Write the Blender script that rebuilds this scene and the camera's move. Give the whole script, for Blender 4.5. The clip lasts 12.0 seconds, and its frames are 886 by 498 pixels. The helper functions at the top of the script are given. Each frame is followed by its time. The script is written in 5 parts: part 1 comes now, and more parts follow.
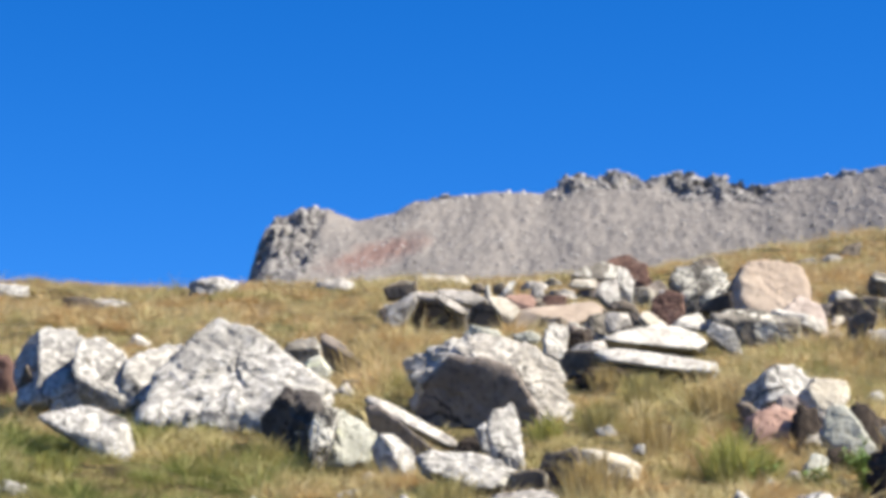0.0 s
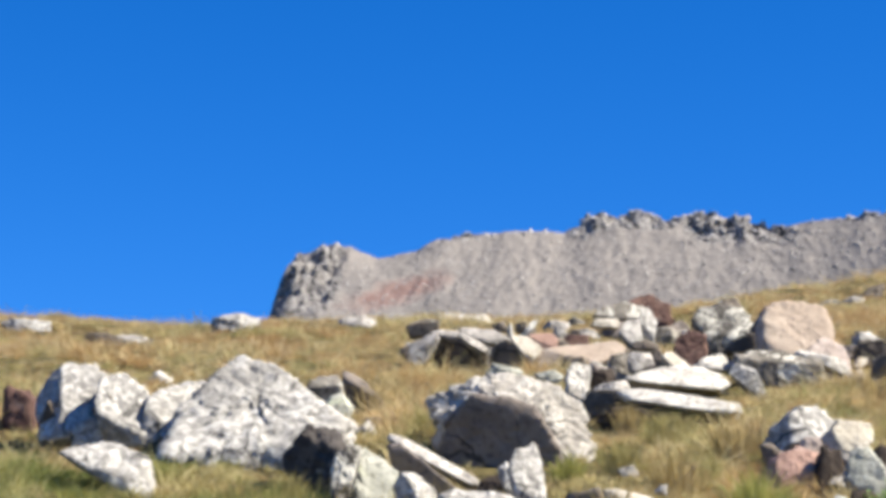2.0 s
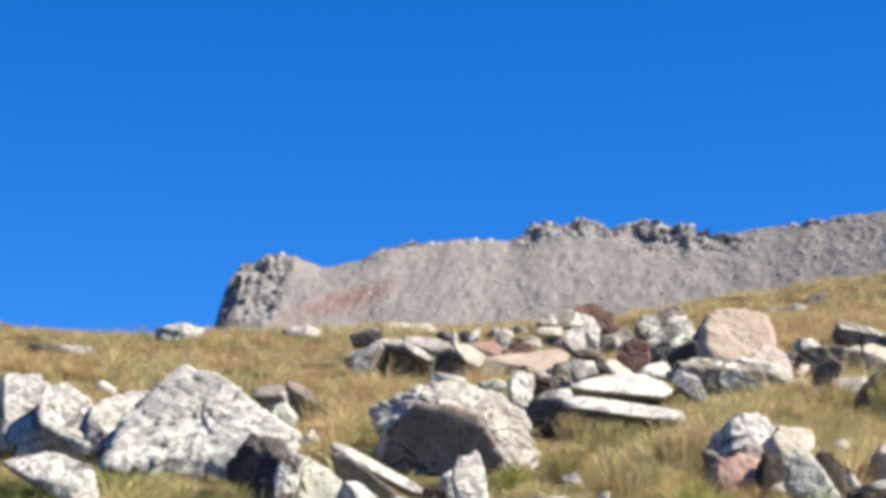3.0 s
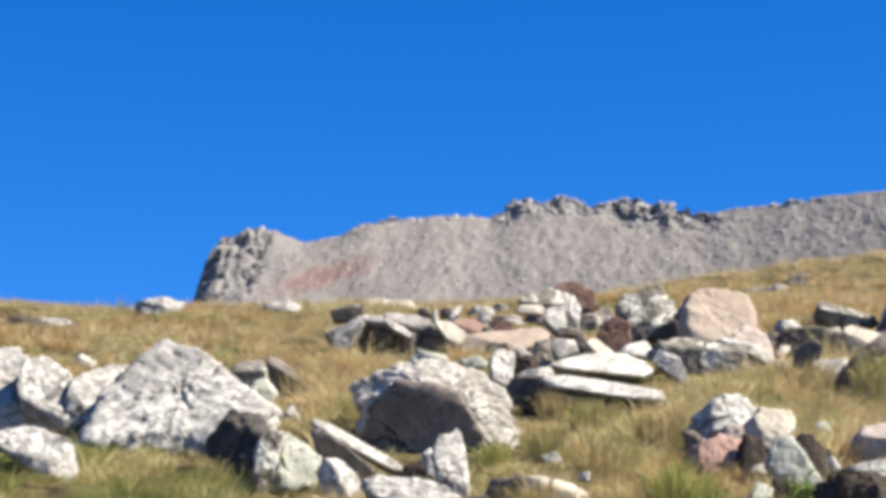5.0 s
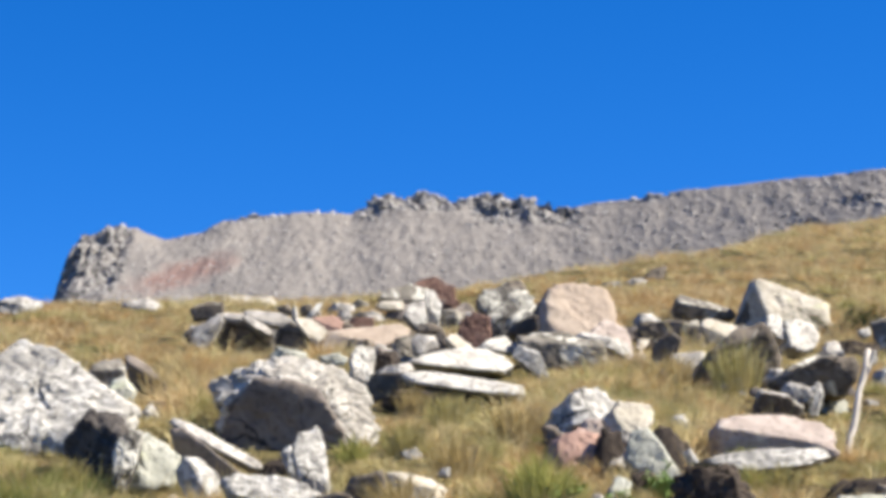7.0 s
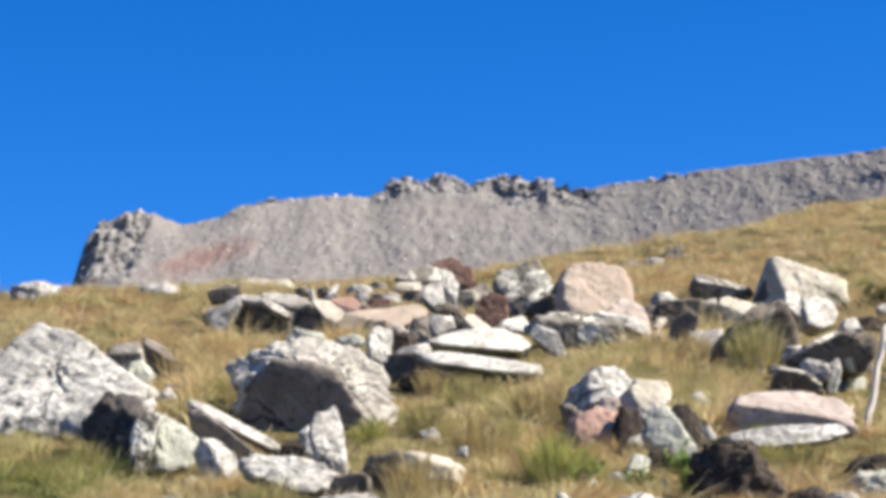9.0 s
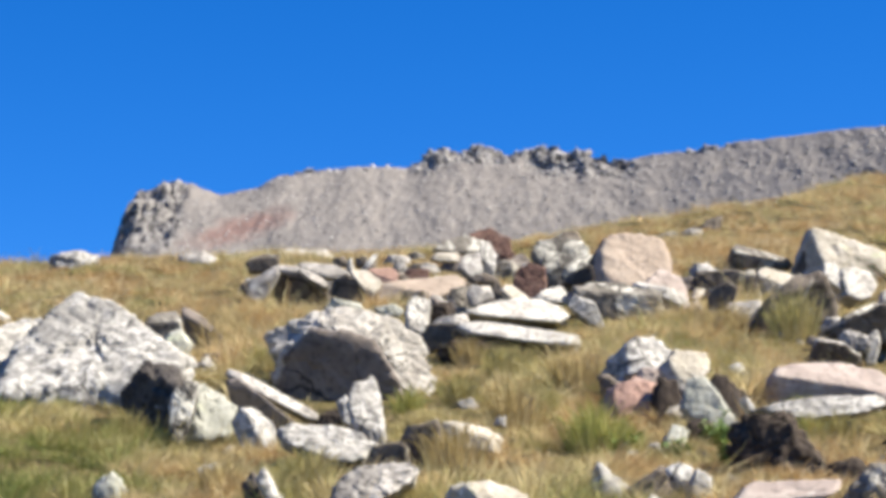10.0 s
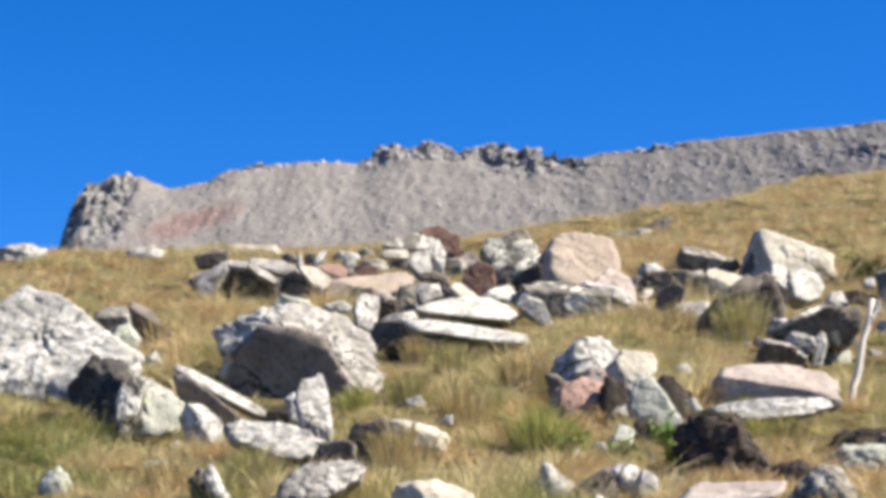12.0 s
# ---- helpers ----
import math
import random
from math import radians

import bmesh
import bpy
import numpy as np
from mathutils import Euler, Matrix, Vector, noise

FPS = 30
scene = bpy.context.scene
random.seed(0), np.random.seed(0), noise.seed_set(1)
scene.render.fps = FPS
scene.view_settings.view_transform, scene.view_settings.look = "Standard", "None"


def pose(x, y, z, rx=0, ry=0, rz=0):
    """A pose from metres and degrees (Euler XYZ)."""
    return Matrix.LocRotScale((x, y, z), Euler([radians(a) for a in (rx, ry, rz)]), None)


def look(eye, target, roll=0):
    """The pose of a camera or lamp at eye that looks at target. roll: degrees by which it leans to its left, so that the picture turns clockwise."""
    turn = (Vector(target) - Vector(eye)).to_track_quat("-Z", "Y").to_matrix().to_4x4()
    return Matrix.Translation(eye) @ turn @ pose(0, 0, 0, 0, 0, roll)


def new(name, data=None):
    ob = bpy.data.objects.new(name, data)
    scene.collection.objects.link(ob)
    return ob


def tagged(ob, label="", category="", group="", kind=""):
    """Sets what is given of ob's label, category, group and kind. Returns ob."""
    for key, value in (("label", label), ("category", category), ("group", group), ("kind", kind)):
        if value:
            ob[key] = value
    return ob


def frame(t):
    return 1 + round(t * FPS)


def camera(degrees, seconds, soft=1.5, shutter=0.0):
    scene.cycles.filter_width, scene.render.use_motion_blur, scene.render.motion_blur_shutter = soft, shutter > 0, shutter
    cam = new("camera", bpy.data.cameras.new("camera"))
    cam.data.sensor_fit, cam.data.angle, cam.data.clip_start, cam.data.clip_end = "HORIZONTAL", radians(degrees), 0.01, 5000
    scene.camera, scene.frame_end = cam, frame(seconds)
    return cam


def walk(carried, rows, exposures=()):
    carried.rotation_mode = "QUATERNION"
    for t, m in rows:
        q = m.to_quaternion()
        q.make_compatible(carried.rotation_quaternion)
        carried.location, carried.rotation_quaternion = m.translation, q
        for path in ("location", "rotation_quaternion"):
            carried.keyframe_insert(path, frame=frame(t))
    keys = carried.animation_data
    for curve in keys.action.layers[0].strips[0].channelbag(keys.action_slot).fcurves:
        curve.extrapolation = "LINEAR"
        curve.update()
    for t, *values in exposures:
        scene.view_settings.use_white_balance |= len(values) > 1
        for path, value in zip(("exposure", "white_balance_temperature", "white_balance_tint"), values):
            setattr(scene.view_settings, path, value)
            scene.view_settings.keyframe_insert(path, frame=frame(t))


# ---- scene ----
# ---- camera and its way: hand-held at eye height, far zoom, nearly on one spot ----
cam = camera(20.0, 12.0, soft=4.6)


def aim(x, y, z, yaw, pitch, roll):
    """A pose at x, y, z that looks yaw degrees to the right of +y and pitch degrees up."""
    a, b = radians(yaw), radians(pitch)
    way = Vector((math.sin(a) * math.cos(b), math.cos(a) * math.cos(b), math.sin(b)))
    eye = Vector((x, y, z))
    return look(eye, eye + way * 10, roll)


walk(cam, [
    (0.0, aim(0.014, -0.019, 1.669, -0.902, 12.206, -0.379)),
    (0.5, aim(0.007, -0.019, 1.672, -1.327, 13.126, 0.110)),
    (1.0, aim(0.005, -0.015, 1.673, -1.448, 13.347, 0.233)),
    (1.5, aim(0.005, -0.011, 1.672, -1.338, 13.304, 0.352)),
    (2.0, aim(0.004, -0.004, 1.673, -1.403, 13.079, 0.161)),
    (2.5, aim(0.009, -0.014, 1.668, -0.999, 13.087, -0.074)),
    (3.0, aim(0.017, -0.037, 1.665, -0.119, 13.282, -0.333)),
    (3.2, aim(0.021, -0.031, 1.662, 0.244, 13.175, -0.492)),
    (4.0, aim(0.015, -0.020, 1.670, 0.750, 12.720, -0.300)),
    (4.8, aim(0.004, -0.004, 1.679, 0.500, 12.553, 0.031)),
    (5.0, aim(0.004, -0.004, 1.679, 0.349, 12.734, 0.204)),
    (5.5, aim(-0.000, 0.000, 1.680, 0.000, 12.605, 0.001)),
    (6.0, aim(0.003, 0.001, 1.684, 0.005, 12.701, 0.301)),
    (6.5, aim(0.022, -0.031, 1.679, 1.991, 12.467, -0.119)),
    (6.7, aim(0.020, -0.016, 1.683, 2.779, 12.597, -0.530)),
    (7.4, aim(0.025, -0.006, 1.680, 3.950, 12.620, -1.100)),
    (8.3, aim(0.028, 0.002, 1.673, 3.544, 12.500, -1.381)),
    (8.5, aim(0.025, 0.011, 1.676, 3.198, 12.384, -1.339)),
    (9.0, aim(0.032, 0.010, 1.670, 3.142, 12.231, -1.389)),
    (9.5, aim(0.033, 0.010, 1.668, 2.678, 12.015, -1.491)),
    (10.0, aim(0.028, 0.018, 1.668, 2.252, 11.584, -1.063)),
    (10.5, aim(0.027, 0.047, 1.667, 1.697, 10.922, -0.367)),
    (11.0, aim(0.028, 0.055, 1.669, 1.376, 11.239, -0.644)),
    (11.5, aim(0.034, 0.024, 1.668, 2.370, 11.553, -0.552)),
    (12.0, aim(0.028, 0.006, 1.674, 3.431, 11.485, -0.671)),
], exposures=((0.0, 1.38), (12.0, 1.38)))

# ---- daylight: high clear sky, sun from the right ----
SUN_TURN, SUN_UP = 105.0, 44.0
world = bpy.data.worlds.new("world")
scene.world = world
world.use_nodes = True
wn = world.node_tree.nodes
sky = wn.new("ShaderNodeTexSky")
sky.sky_type = "NISHITA"
sky.sun_disc = False
sky.sun_elevation, sky.sun_rotation = radians(SUN_UP), radians(SUN_TURN)
sky.altitude, sky.air_density, sky.dust_density, sky.ozone_density = 2600, 1.0, 0.0, 8.0
deep = wn.new("ShaderNodeHueSaturation")
deep.inputs["Saturation"].default_value = 1.24
deep.inputs["Hue"].default_value = 0.509
world.node_tree.links.new(sky.outputs[0], deep.inputs["Color"])
world.node_tree.links.new(deep.outputs[0], wn["Background"].inputs[0])
wn["Background"].inputs[1].default_value = 0.073

sun = new("sun", bpy.data.lights.new("sun", "SUN"))
sun.data.energy, sun.data.angle, sun.data.color = 4.6, radians(0.5), (1.0, 0.92, 0.79)
up, turn = radians(SUN_UP), radians(SUN_TURN)
sun.matrix_world = look((20, 0, 20), Vector((20, 0, 20)) - Vector((math.sin(turn) * math.cos(up), math.cos(turn) * math.cos(up), math.sin(up))))


# ---- materials ----
class Shader:
    """Short calls for building a node material."""

    def __init__(self, name, rough=0.9, spec=0.25):
        self.mat = bpy.data.materials.new(name)
        self.mat.use_nodes = True
        self.nodes, self.links = self.mat.node_tree.nodes, self.mat.node_tree.links
        self.bsdf = self.nodes["Principled BSDF"]
        self.bsdf.inputs["Roughness"].default_value = rough
        self.bsdf.inputs["Specular IOR Level"].default_value = spec

    def add(self, kind, **values):
        n = self.nodes.new(kind)
        for key, value in values.items():
            n.inputs[key.replace("_", " ")].default_value = value
        return n

    def link(self, a, b):
        self.links.new(a, b)

    def noise(self, where, scale, detail=5.0, rough=0.6, warp=0.0):
        n = self.add("ShaderNodeTexNoise", Scale=scale, Detail=detail, Roughness=rough, Distortion=warp)
        self.link(where, n.inputs["Vector"])
        return n.outputs["Fac"]

    def step(self, fac, lo, hi):
        n = self.add("ShaderNodeMapRange", From_Min=lo, From_Max=hi)
        self.link(fac, n.inputs["Value"])
        return n.outputs["Result"]

    def mix(self, fac, a, b, blend="MIX"):
        n = self.nodes.new("ShaderNodeMix")
        n.data_type, n.blend_type = "RGBA", blend
        for slot, v in ((0, fac), (6, a), (7, b)):
            if isinstance(v, (int, float)):
                n.inputs[slot].default_value = v
            elif isinstance(v, tuple):
                n.inputs[slot].default_value = (*v, 1)
            else:
                self.link(v, n.inputs[slot])
        return n.outputs[2]

    def bump(self, height, strength, distance, before=None):
        n = self.add("ShaderNodeBump", Strength=strength, Distance=distance)
        self.link(height, n.inputs["Height"])
        if before:
            self.link(before, n.inputs["Normal"])
        return n.outputs["Normal"]

    def done(self, colour, normal=None):
        self.link(colour, self.bsdf.inputs["Base Color"])
        if normal:
            self.link(normal, self.bsdf.inputs["Normal"])
        return self.mat


def stone(name, base, second, lichen, share=0.5, lichen_share=0.35, patch=7.0, black_from=0.60, speck=0.5, crack_depth=1.0):
    """Lichen-covered mountain stone: two tones in hand-sized patches, specks, and crusts of lichen."""
    s = Shader(name, 0.92, 0.2)
    where = s.add("ShaderNodeTexCoord").outputs["Object"]
    info = s.nodes.new("ShaderNodeObjectInfo")
    shift = s.add("ShaderNodeVectorMath")
    shift.operation = "MULTIPLY_ADD"
    shift.inputs[1].default_value = (1, 1, 1)
    far = s.add("ShaderNodeVectorMath")
    far.operation = "SCALE"
    far.inputs[0].default_value = (31, 17, 23)
    s.link(info.outputs["Random"], far.inputs["Scale"])
    s.link(where, shift.inputs[0])
    s.link(far.outputs[0], shift.inputs[2])
    p = shift.outputs[0]
    big = s.noise(p, patch, 6, 0.65, 0.4)
    col = s.mix(s.step(big, share - 0.04, share + 0.04), base, second)
    zone = s.noise(p, 3.5, 3, 0.6, 0.5)
    col = s.mix(s.step(zone, 0.50, 0.60), col, s.mix(0.55, col, second))
    spots = s.noise(p, patch * 4.5, 3, 0.6, 0.3)
    col = s.mix(s.step(spots, 0.56, 0.64), col, tuple(c * speck for c in second))
    crust = s.noise(p, patch * 0.6, 5, 0.7, 0.8)
    col = s.mix(s.step(crust, 1 - lichen_share - 0.03, 1 - lichen_share + 0.04), col, lichen)
    black = s.noise(p, patch * 1.4, 6, 0.75, 0.6)
    col = s.mix(s.step(black, black_from, black_from + 0.08), col, (0.05, 0.047, 0.045))
    bent = s.add("ShaderNodeVectorMath")
    bent.operation = "ADD"
    swirl = s.add("ShaderNodeTexNoise", Scale=8.0, Detail=3.0)
    s.link(p, swirl.inputs["Vector"])
    few = s.add("ShaderNodeVectorMath")
    few.operation = "SCALE"
    few.inputs["Scale"].default_value = 0.12
    s.link(swirl.outputs["Color"], few.inputs[0])
    s.link(p, bent.inputs[0])
    s.link(few.outputs[0], bent.inputs[1])
    net = s.add("ShaderNodeTexVoronoi", Scale=3.2)
    net.feature = "DISTANCE_TO_EDGE"
    s.link(bent.outputs[0], net.inputs["Vector"])
    crack = s.step(net.outputs["Distance"], 0.03, 0.008)
    gap = s.add("ShaderNodeMath")
    gap.operation = "MULTIPLY"
    s.link(crack, gap.inputs[0])
    s.link(s.step(s.noise(p, 3.0, 2, 0.5), 0.49, 0.58), gap.inputs[1])
    faint = s.add("ShaderNodeMath")
    faint.operation = "MULTIPLY"
    faint.inputs[1].default_value = crack_depth
    s.link(gap.outputs[0], faint.inputs[0])
    col = s.mix(faint.outputs[0], col, tuple(c * 0.25 for c in second))
    weather = s.noise(p, 1.9, 4, 0.6, 0.8)
    col = s.mix(s.step(weather, 0.50, 0.66), col, s.mix(0.6, col, tuple(c * 0.7 for c in second)))
    grain = s.noise(p, 90, 3, 0.7)
    col = s.mix(0.35, col, s.mix(grain, (0.25, 0.25, 0.25), (0.85, 0.85, 0.85)), "OVERLAY")
    normal = s.bump(s.noise(p, 60, 5, 0.7), 0.5, 0.01)
    normal = s.bump(big, 0.35, 0.12 / patch, normal)
    return s.done(col, normal)


white = stone("white_lichen_granite", (0.491, 0.472, 0.427), (0.234, 0.223, 0.203), (0.556, 0.542, 0.475), 0.50, 0.38, 22, 0.608, 0.5)
bright = stone("bright_white_granite", (0.505, 0.482, 0.428), (0.309, 0.289, 0.256), (0.515, 0.495, 0.438), 0.55, 0.4, 9, 0.63, crack_depth=0.5)
pale = stone("pale_granite", (0.452, 0.423, 0.376), (0.242, 0.225, 0.203), (0.525, 0.507, 0.442), 0.5, 0.4, 10, 0.61)
grey = stone("grey_granite", (0.28, 0.255, 0.214), (0.15, 0.135, 0.112), (0.50, 0.48, 0.409), 0.48, 0.44, 8)
# Colours brownish stones, and pieces standing in for faces in shade.
brown = stone("brown_granite_and_shade", (0.21, 0.178, 0.152), (0.16, 0.136, 0.117), (0.30, 0.275, 0.245), 0.5, 0.31, 6, 0.68, 0.7)
# Colours dark rocks, and pieces painted dark in place of shaded sides.
dark = stone("dark_stone_and_shade", (0.173, 0.144, 0.113), (0.102, 0.085, 0.068), (0.461, 0.433, 0.345), 0.5, 0.38, 8, 0.64, 0.6)
tanrock = stone("tan_stone", (0.38, 0.312, 0.245), (0.33, 0.265, 0.207), (0.37, 0.33, 0.275), 0.5, 0.3, 5, 0.72, 0.8, crack_depth=0.2)
pink = stone("pink_granite", (0.40, 0.34, 0.295), (0.32, 0.265, 0.23), (0.43, 0.39, 0.345), 0.5, 0.35, 7, 0.70, 0.7, crack_depth=0.2)
rosy = stone("rosy_granite", (0.36, 0.235, 0.185), (0.27, 0.172, 0.135), (0.40, 0.31, 0.26), 0.5, 0.35, 8, 0.68, 0.75, crack_depth=0.2)
cream = stone("cream_stone", (0.46, 0.42, 0.35), (0.36, 0.325, 0.26), (0.43, 0.43, 0.29), 0.5, 0.35, 7, 0.68, 0.7, crack_depth=0.2)
redrock = stone("rusty_stone", (0.16, 0.095, 0.073), (0.09, 0.052, 0.042), (0.22, 0.16, 0.13), 0.5, 0.36, 8)
weathered = stone("weathered_granite", (0.450, 0.423, 0.372), (0.270, 0.249, 0.217), (0.500, 0.483, 0.425), 0.5, 0.42, 9, 0.62, 0.6, crack_depth=0.6)
# Black lichen and the shade of a boulder's left face in one colour.
streaked = stone("black_lichen_and_shade", (0.090, 0.080, 0.072), (0.048, 0.042, 0.038), (0.480, 0.453, 0.399), 0.5, 0.33, 10)
piebald = stone("piebald_stone", (0.52, 0.50, 0.428), (0.085, 0.078, 0.068), (0.53, 0.51, 0.437), 0.51, 0.40, 7)
# Peaty soil; the same dark colour stands for shade in gaps and hollows.
peat_shade = stone("dark_peat_and_shade", (0.070, 0.054, 0.041), (0.041, 0.032, 0.026), (0.135, 0.103, 0.062), 0.5, 0.34, 12)
mossy = stone("lichen_green_stone", (0.42, 0.415, 0.35), (0.30, 0.30, 0.25), (0.47, 0.485, 0.34), 0.5, 0.42, 8, 0.62, 0.6, crack_depth=0.5)


def turf_material():
    s = Shader("turf", 1.0, 0.1)
    p = s.add("ShaderNodeTexCoord").outputs["Object"]
    broad = s.noise(p, 0.9, 5, 0.6, 0.5)
    col = s.mix(s.step(broad, 0.38, 0.62), (0.09, 0.09, 0.032), (0.17, 0.13, 0.058))
    fine = s.noise(p, 14, 5, 0.75)
    col = s.mix(s.step(fine, 0.45, 0.7), col, (0.20, 0.155, 0.07))
    col = s.mix(s.step(s.noise(p, 5, 4, 0.6), 0.48, 0.62), col, (0.035, 0.027, 0.016))
    return s.done(col, s.bump(fine, 1.0, 0.06))


def scree_material():
    s = Shader("scree", 0.95, 0.15)
    p = s.add("ShaderNodeTexCoord").outputs["Object"]
    fall = s.add("ShaderNodeVectorMath")
    fall.operation = "MULTIPLY"
    fall.inputs[1].default_value = (1.0, 0.3, 0.8)
    s.link(p, fall.inputs[0])
    f = fall.outputs[0]
    broad = s.noise(f, 0.09, 6, 0.65, 0.6)
    col = s.mix(s.step(broad, 0.35, 0.65), (0.165, 0.152, 0.140), (0.215, 0.196, 0.176))
    blocks = s.noise(f, 1.5, 5, 0.75, 0.3)
    col = s.mix(s.step(blocks, 0.56, 0.70), col, (0.30, 0.278, 0.253))
    col = s.mix(s.step(blocks, 0.45, 0.30), col, (0.115, 0.11, 0.106))
    # iron-red tongue of scree below the left shoulder
    spot = s.add("ShaderNodeVectorMath")
    spot.operation = "SUBTRACT"
    spot.inputs[1].default_value = (-16.2, 384.0, 83.4)
    s.link(p, spot.inputs[0])
    slant = s.add("ShaderNodeVectorRotate", Angle=0.42)
    slant.rotation_type = "Y_AXIS"
    s.link(spot.outputs[0], slant.inputs[0])
    wide = s.add("ShaderNodeVectorMath")
    wide.operation = "MULTIPLY"
    wide.inputs[1].default_value = (0.10, 0.0, 0.30)
    s.link(slant.outputs[0], wide.inputs[0])
    size = s.add("ShaderNodeVectorMath")
    size.operation = "LENGTH"
    s.link(wide.outputs[0], size.inputs[0])
    edge = s.add("ShaderNodeMath")
    edge.operation = "MULTIPLY_ADD"
    edge.inputs[1].default_value = 1.4
    s.link(s.noise(p, 0.25, 5, 0.7), edge.inputs[0])
    s.link(size.outputs["Value"], edge.inputs[2])
    col = s.mix(s.step(edge.outputs[0], 1.8, 1.1), col, (0.175, 0.115, 0.10))
    return s.done(col, s.bump(blocks, 0.4, 0.2))


def blade_material(name, tones, patch_scale):
    """Grass: the tone goes by patches of the meadow and by the single blade."""
    s = Shader(name, 0.7, 0.25)
    p = s.add("ShaderNodeTexCoord").outputs["Object"]
    one = s.nodes.new("ShaderNodeNewGeometry").outputs["Random Per Island"]
    broad = s.noise(p, patch_scale, 4, 0.6, 0.4)
    add = s.add("ShaderNodeMath")
    add.operation = "MULTIPLY_ADD"
    add.inputs[1].default_value = 0.16
    s.link(one, add.inputs[0])
    tuft = s.step(s.noise(p, 2.6, 3, 0.6), 0.36, 0.64)
    height = s.nodes.new("ShaderNodeSeparateXYZ")
    s.link(p, height.inputs[0])
    dry = s.step(height.outputs["Y"], 9.0, 24.0)
    lean_ = s.add("ShaderNodeMath")
    lean_.operation = "MULTIPLY_ADD"
    lean_.inputs[1].default_value = 0.16
    s.link(dry, lean_.inputs[0])
    front_ = s.add("ShaderNodeMath")
    front_.operation = "MULTIPLY"
    s.link(s.step(height.outputs["Y"], 12.8, 10.8), front_.inputs[0])
    s.link(s.step(height.outputs["X"], -1.0, -0.2), front_.inputs[1])
    rust = s.add("ShaderNodeMath")
    rust.operation = "MULTIPLY_ADD"
    rust.inputs[1].default_value = 0.11
    s.link(front_.outputs[0], rust.inputs[0])
    spread = s.step(broad, 0.36, 0.64)
    half = s.add("ShaderNodeMath")
    half.operation = "MULTIPLY_ADD"
    half.inputs[1].default_value, half.inputs[2].default_value = 0.42, 0.03
    s.link(spread, half.inputs[0])
    s.link(half.outputs[0], rust.inputs[2])
    s.link(rust.outputs[0], lean_.inputs[2])
    mixed = s.add("ShaderNodeMath")
    mixed.operation = "MULTIPLY_ADD"
    mixed.inputs[1].default_value = 0.42
    s.link(tuft, mixed.inputs[0])
    s.link(lean_.outputs[0], mixed.inputs[2])
    hollow = s.add("ShaderNodeMath")
    hollow.operation = "MULTIPLY"
    s.link(s.step(height.outputs["X"], 0.2, -1.0), hollow.inputs[0])
    s.link(s.step(height.outputs["Y"], 13.0, 11.5), hollow.inputs[1])
    damp = s.add("ShaderNodeMath")
    damp.operation = "MULTIPLY"
    s.link(s.step(height.outputs["X"], 0.9, 1.6), damp.inputs[0])
    s.link(s.step(height.outputs["Y"], 18.5, 15.0), damp.inputs[1])
    either = s.add("ShaderNodeMath")
    either.operation = "MULTIPLY_ADD"
    either.inputs[1].default_value = 0.35
    s.link(damp.outputs[0], either.inputs[0])
    s.link(hollow.outputs[0], either.inputs[2])
    greener = s.add("ShaderNodeMath")
    greener.operation = "MULTIPLY_ADD"
    greener.inputs[1].default_value = -0.19
    s.link(either.outputs[0], greener.inputs[0])
    s.link(mixed.outputs[0], greener.inputs[2])
    less = s.add("ShaderNodeMath")
    less.operation = "SUBTRACT"
    less.inputs[1].default_value = 0.04
    s.link(greener.outputs[0], less.inputs[0])
    s.link(less.outputs[0], add.inputs[2])
    ramp = s.nodes.new("ShaderNodeValToRGB")
    cr = ramp.color_ramp
    for k, (at, tone) in enumerate(tones):
        e = cr.elements[k] if k < 2 else cr.elements.new(at)
        e.position, e.color = at, (*tone, 1)
    s.link(add.outputs[0], ramp.inputs[0])
    s.link(ramp.outputs[0], s.bsdf.inputs["Base Color"])
    thin = s.nodes.new("ShaderNodeBsdfTranslucent")
    s.link(ramp.outputs[0], thin.inputs[0])
    both = s.nodes.new("ShaderNodeMixShader")
    both.inputs[0].default_value = 0.3
    s.link(s.bsdf.outputs[0], both.inputs[1])
    s.link(thin.outputs[0], both.inputs[2])
    s.link(both.outputs[0], s.nodes["Material Output"].inputs["Surface"])
    return s.mat


turf = turf_material()
scree = scree_material()


def scree_stone_material():
    s = Shader("scree_stone", 0.95, 0.15)
    p = s.add("ShaderNodeTexCoord").outputs["Object"]
    one = s.nodes.new("ShaderNodeNewGeometry").outputs["Random Per Island"]
    col = s.mix(one, (0.18, 0.168, 0.158), (0.44, 0.42, 0.39))
    f = s.noise(p, 1.6, 5, 0.7)
    col = s.mix(s.step(f, 0.52, 0.68), col, (0.17, 0.162, 0.154))
    return s.done(col, s.bump(f, 0.7, 0.2))


scree_stone = scree_stone_material()


def crag_material():
    s = Shader("crag_rock", 0.95, 0.15)
    p = s.add("ShaderNodeTexCoord").outputs["Object"]
    tall = s.add("ShaderNodeVectorMath")
    tall.operation = "MULTIPLY"
    tall.inputs[1].default_value = (1.0, 0.4, 0.55)
    s.link(p, tall.inputs[0])
    f = s.noise(tall.outputs[0], 0.55, 6, 0.7, 0.5)
    col = s.mix(s.step(f, 0.44, 0.56), (0.085, 0.081, 0.08), (0.24, 0.225, 0.21))
    g = s.noise(tall.outputs[0], 1.6, 5, 0.75, 0.3)
    col = s.mix(s.step(g, 0.54, 0.64), col, (0.38, 0.363, 0.34))
    return s.done(col, s.bump(g, 0.9, 0.5))


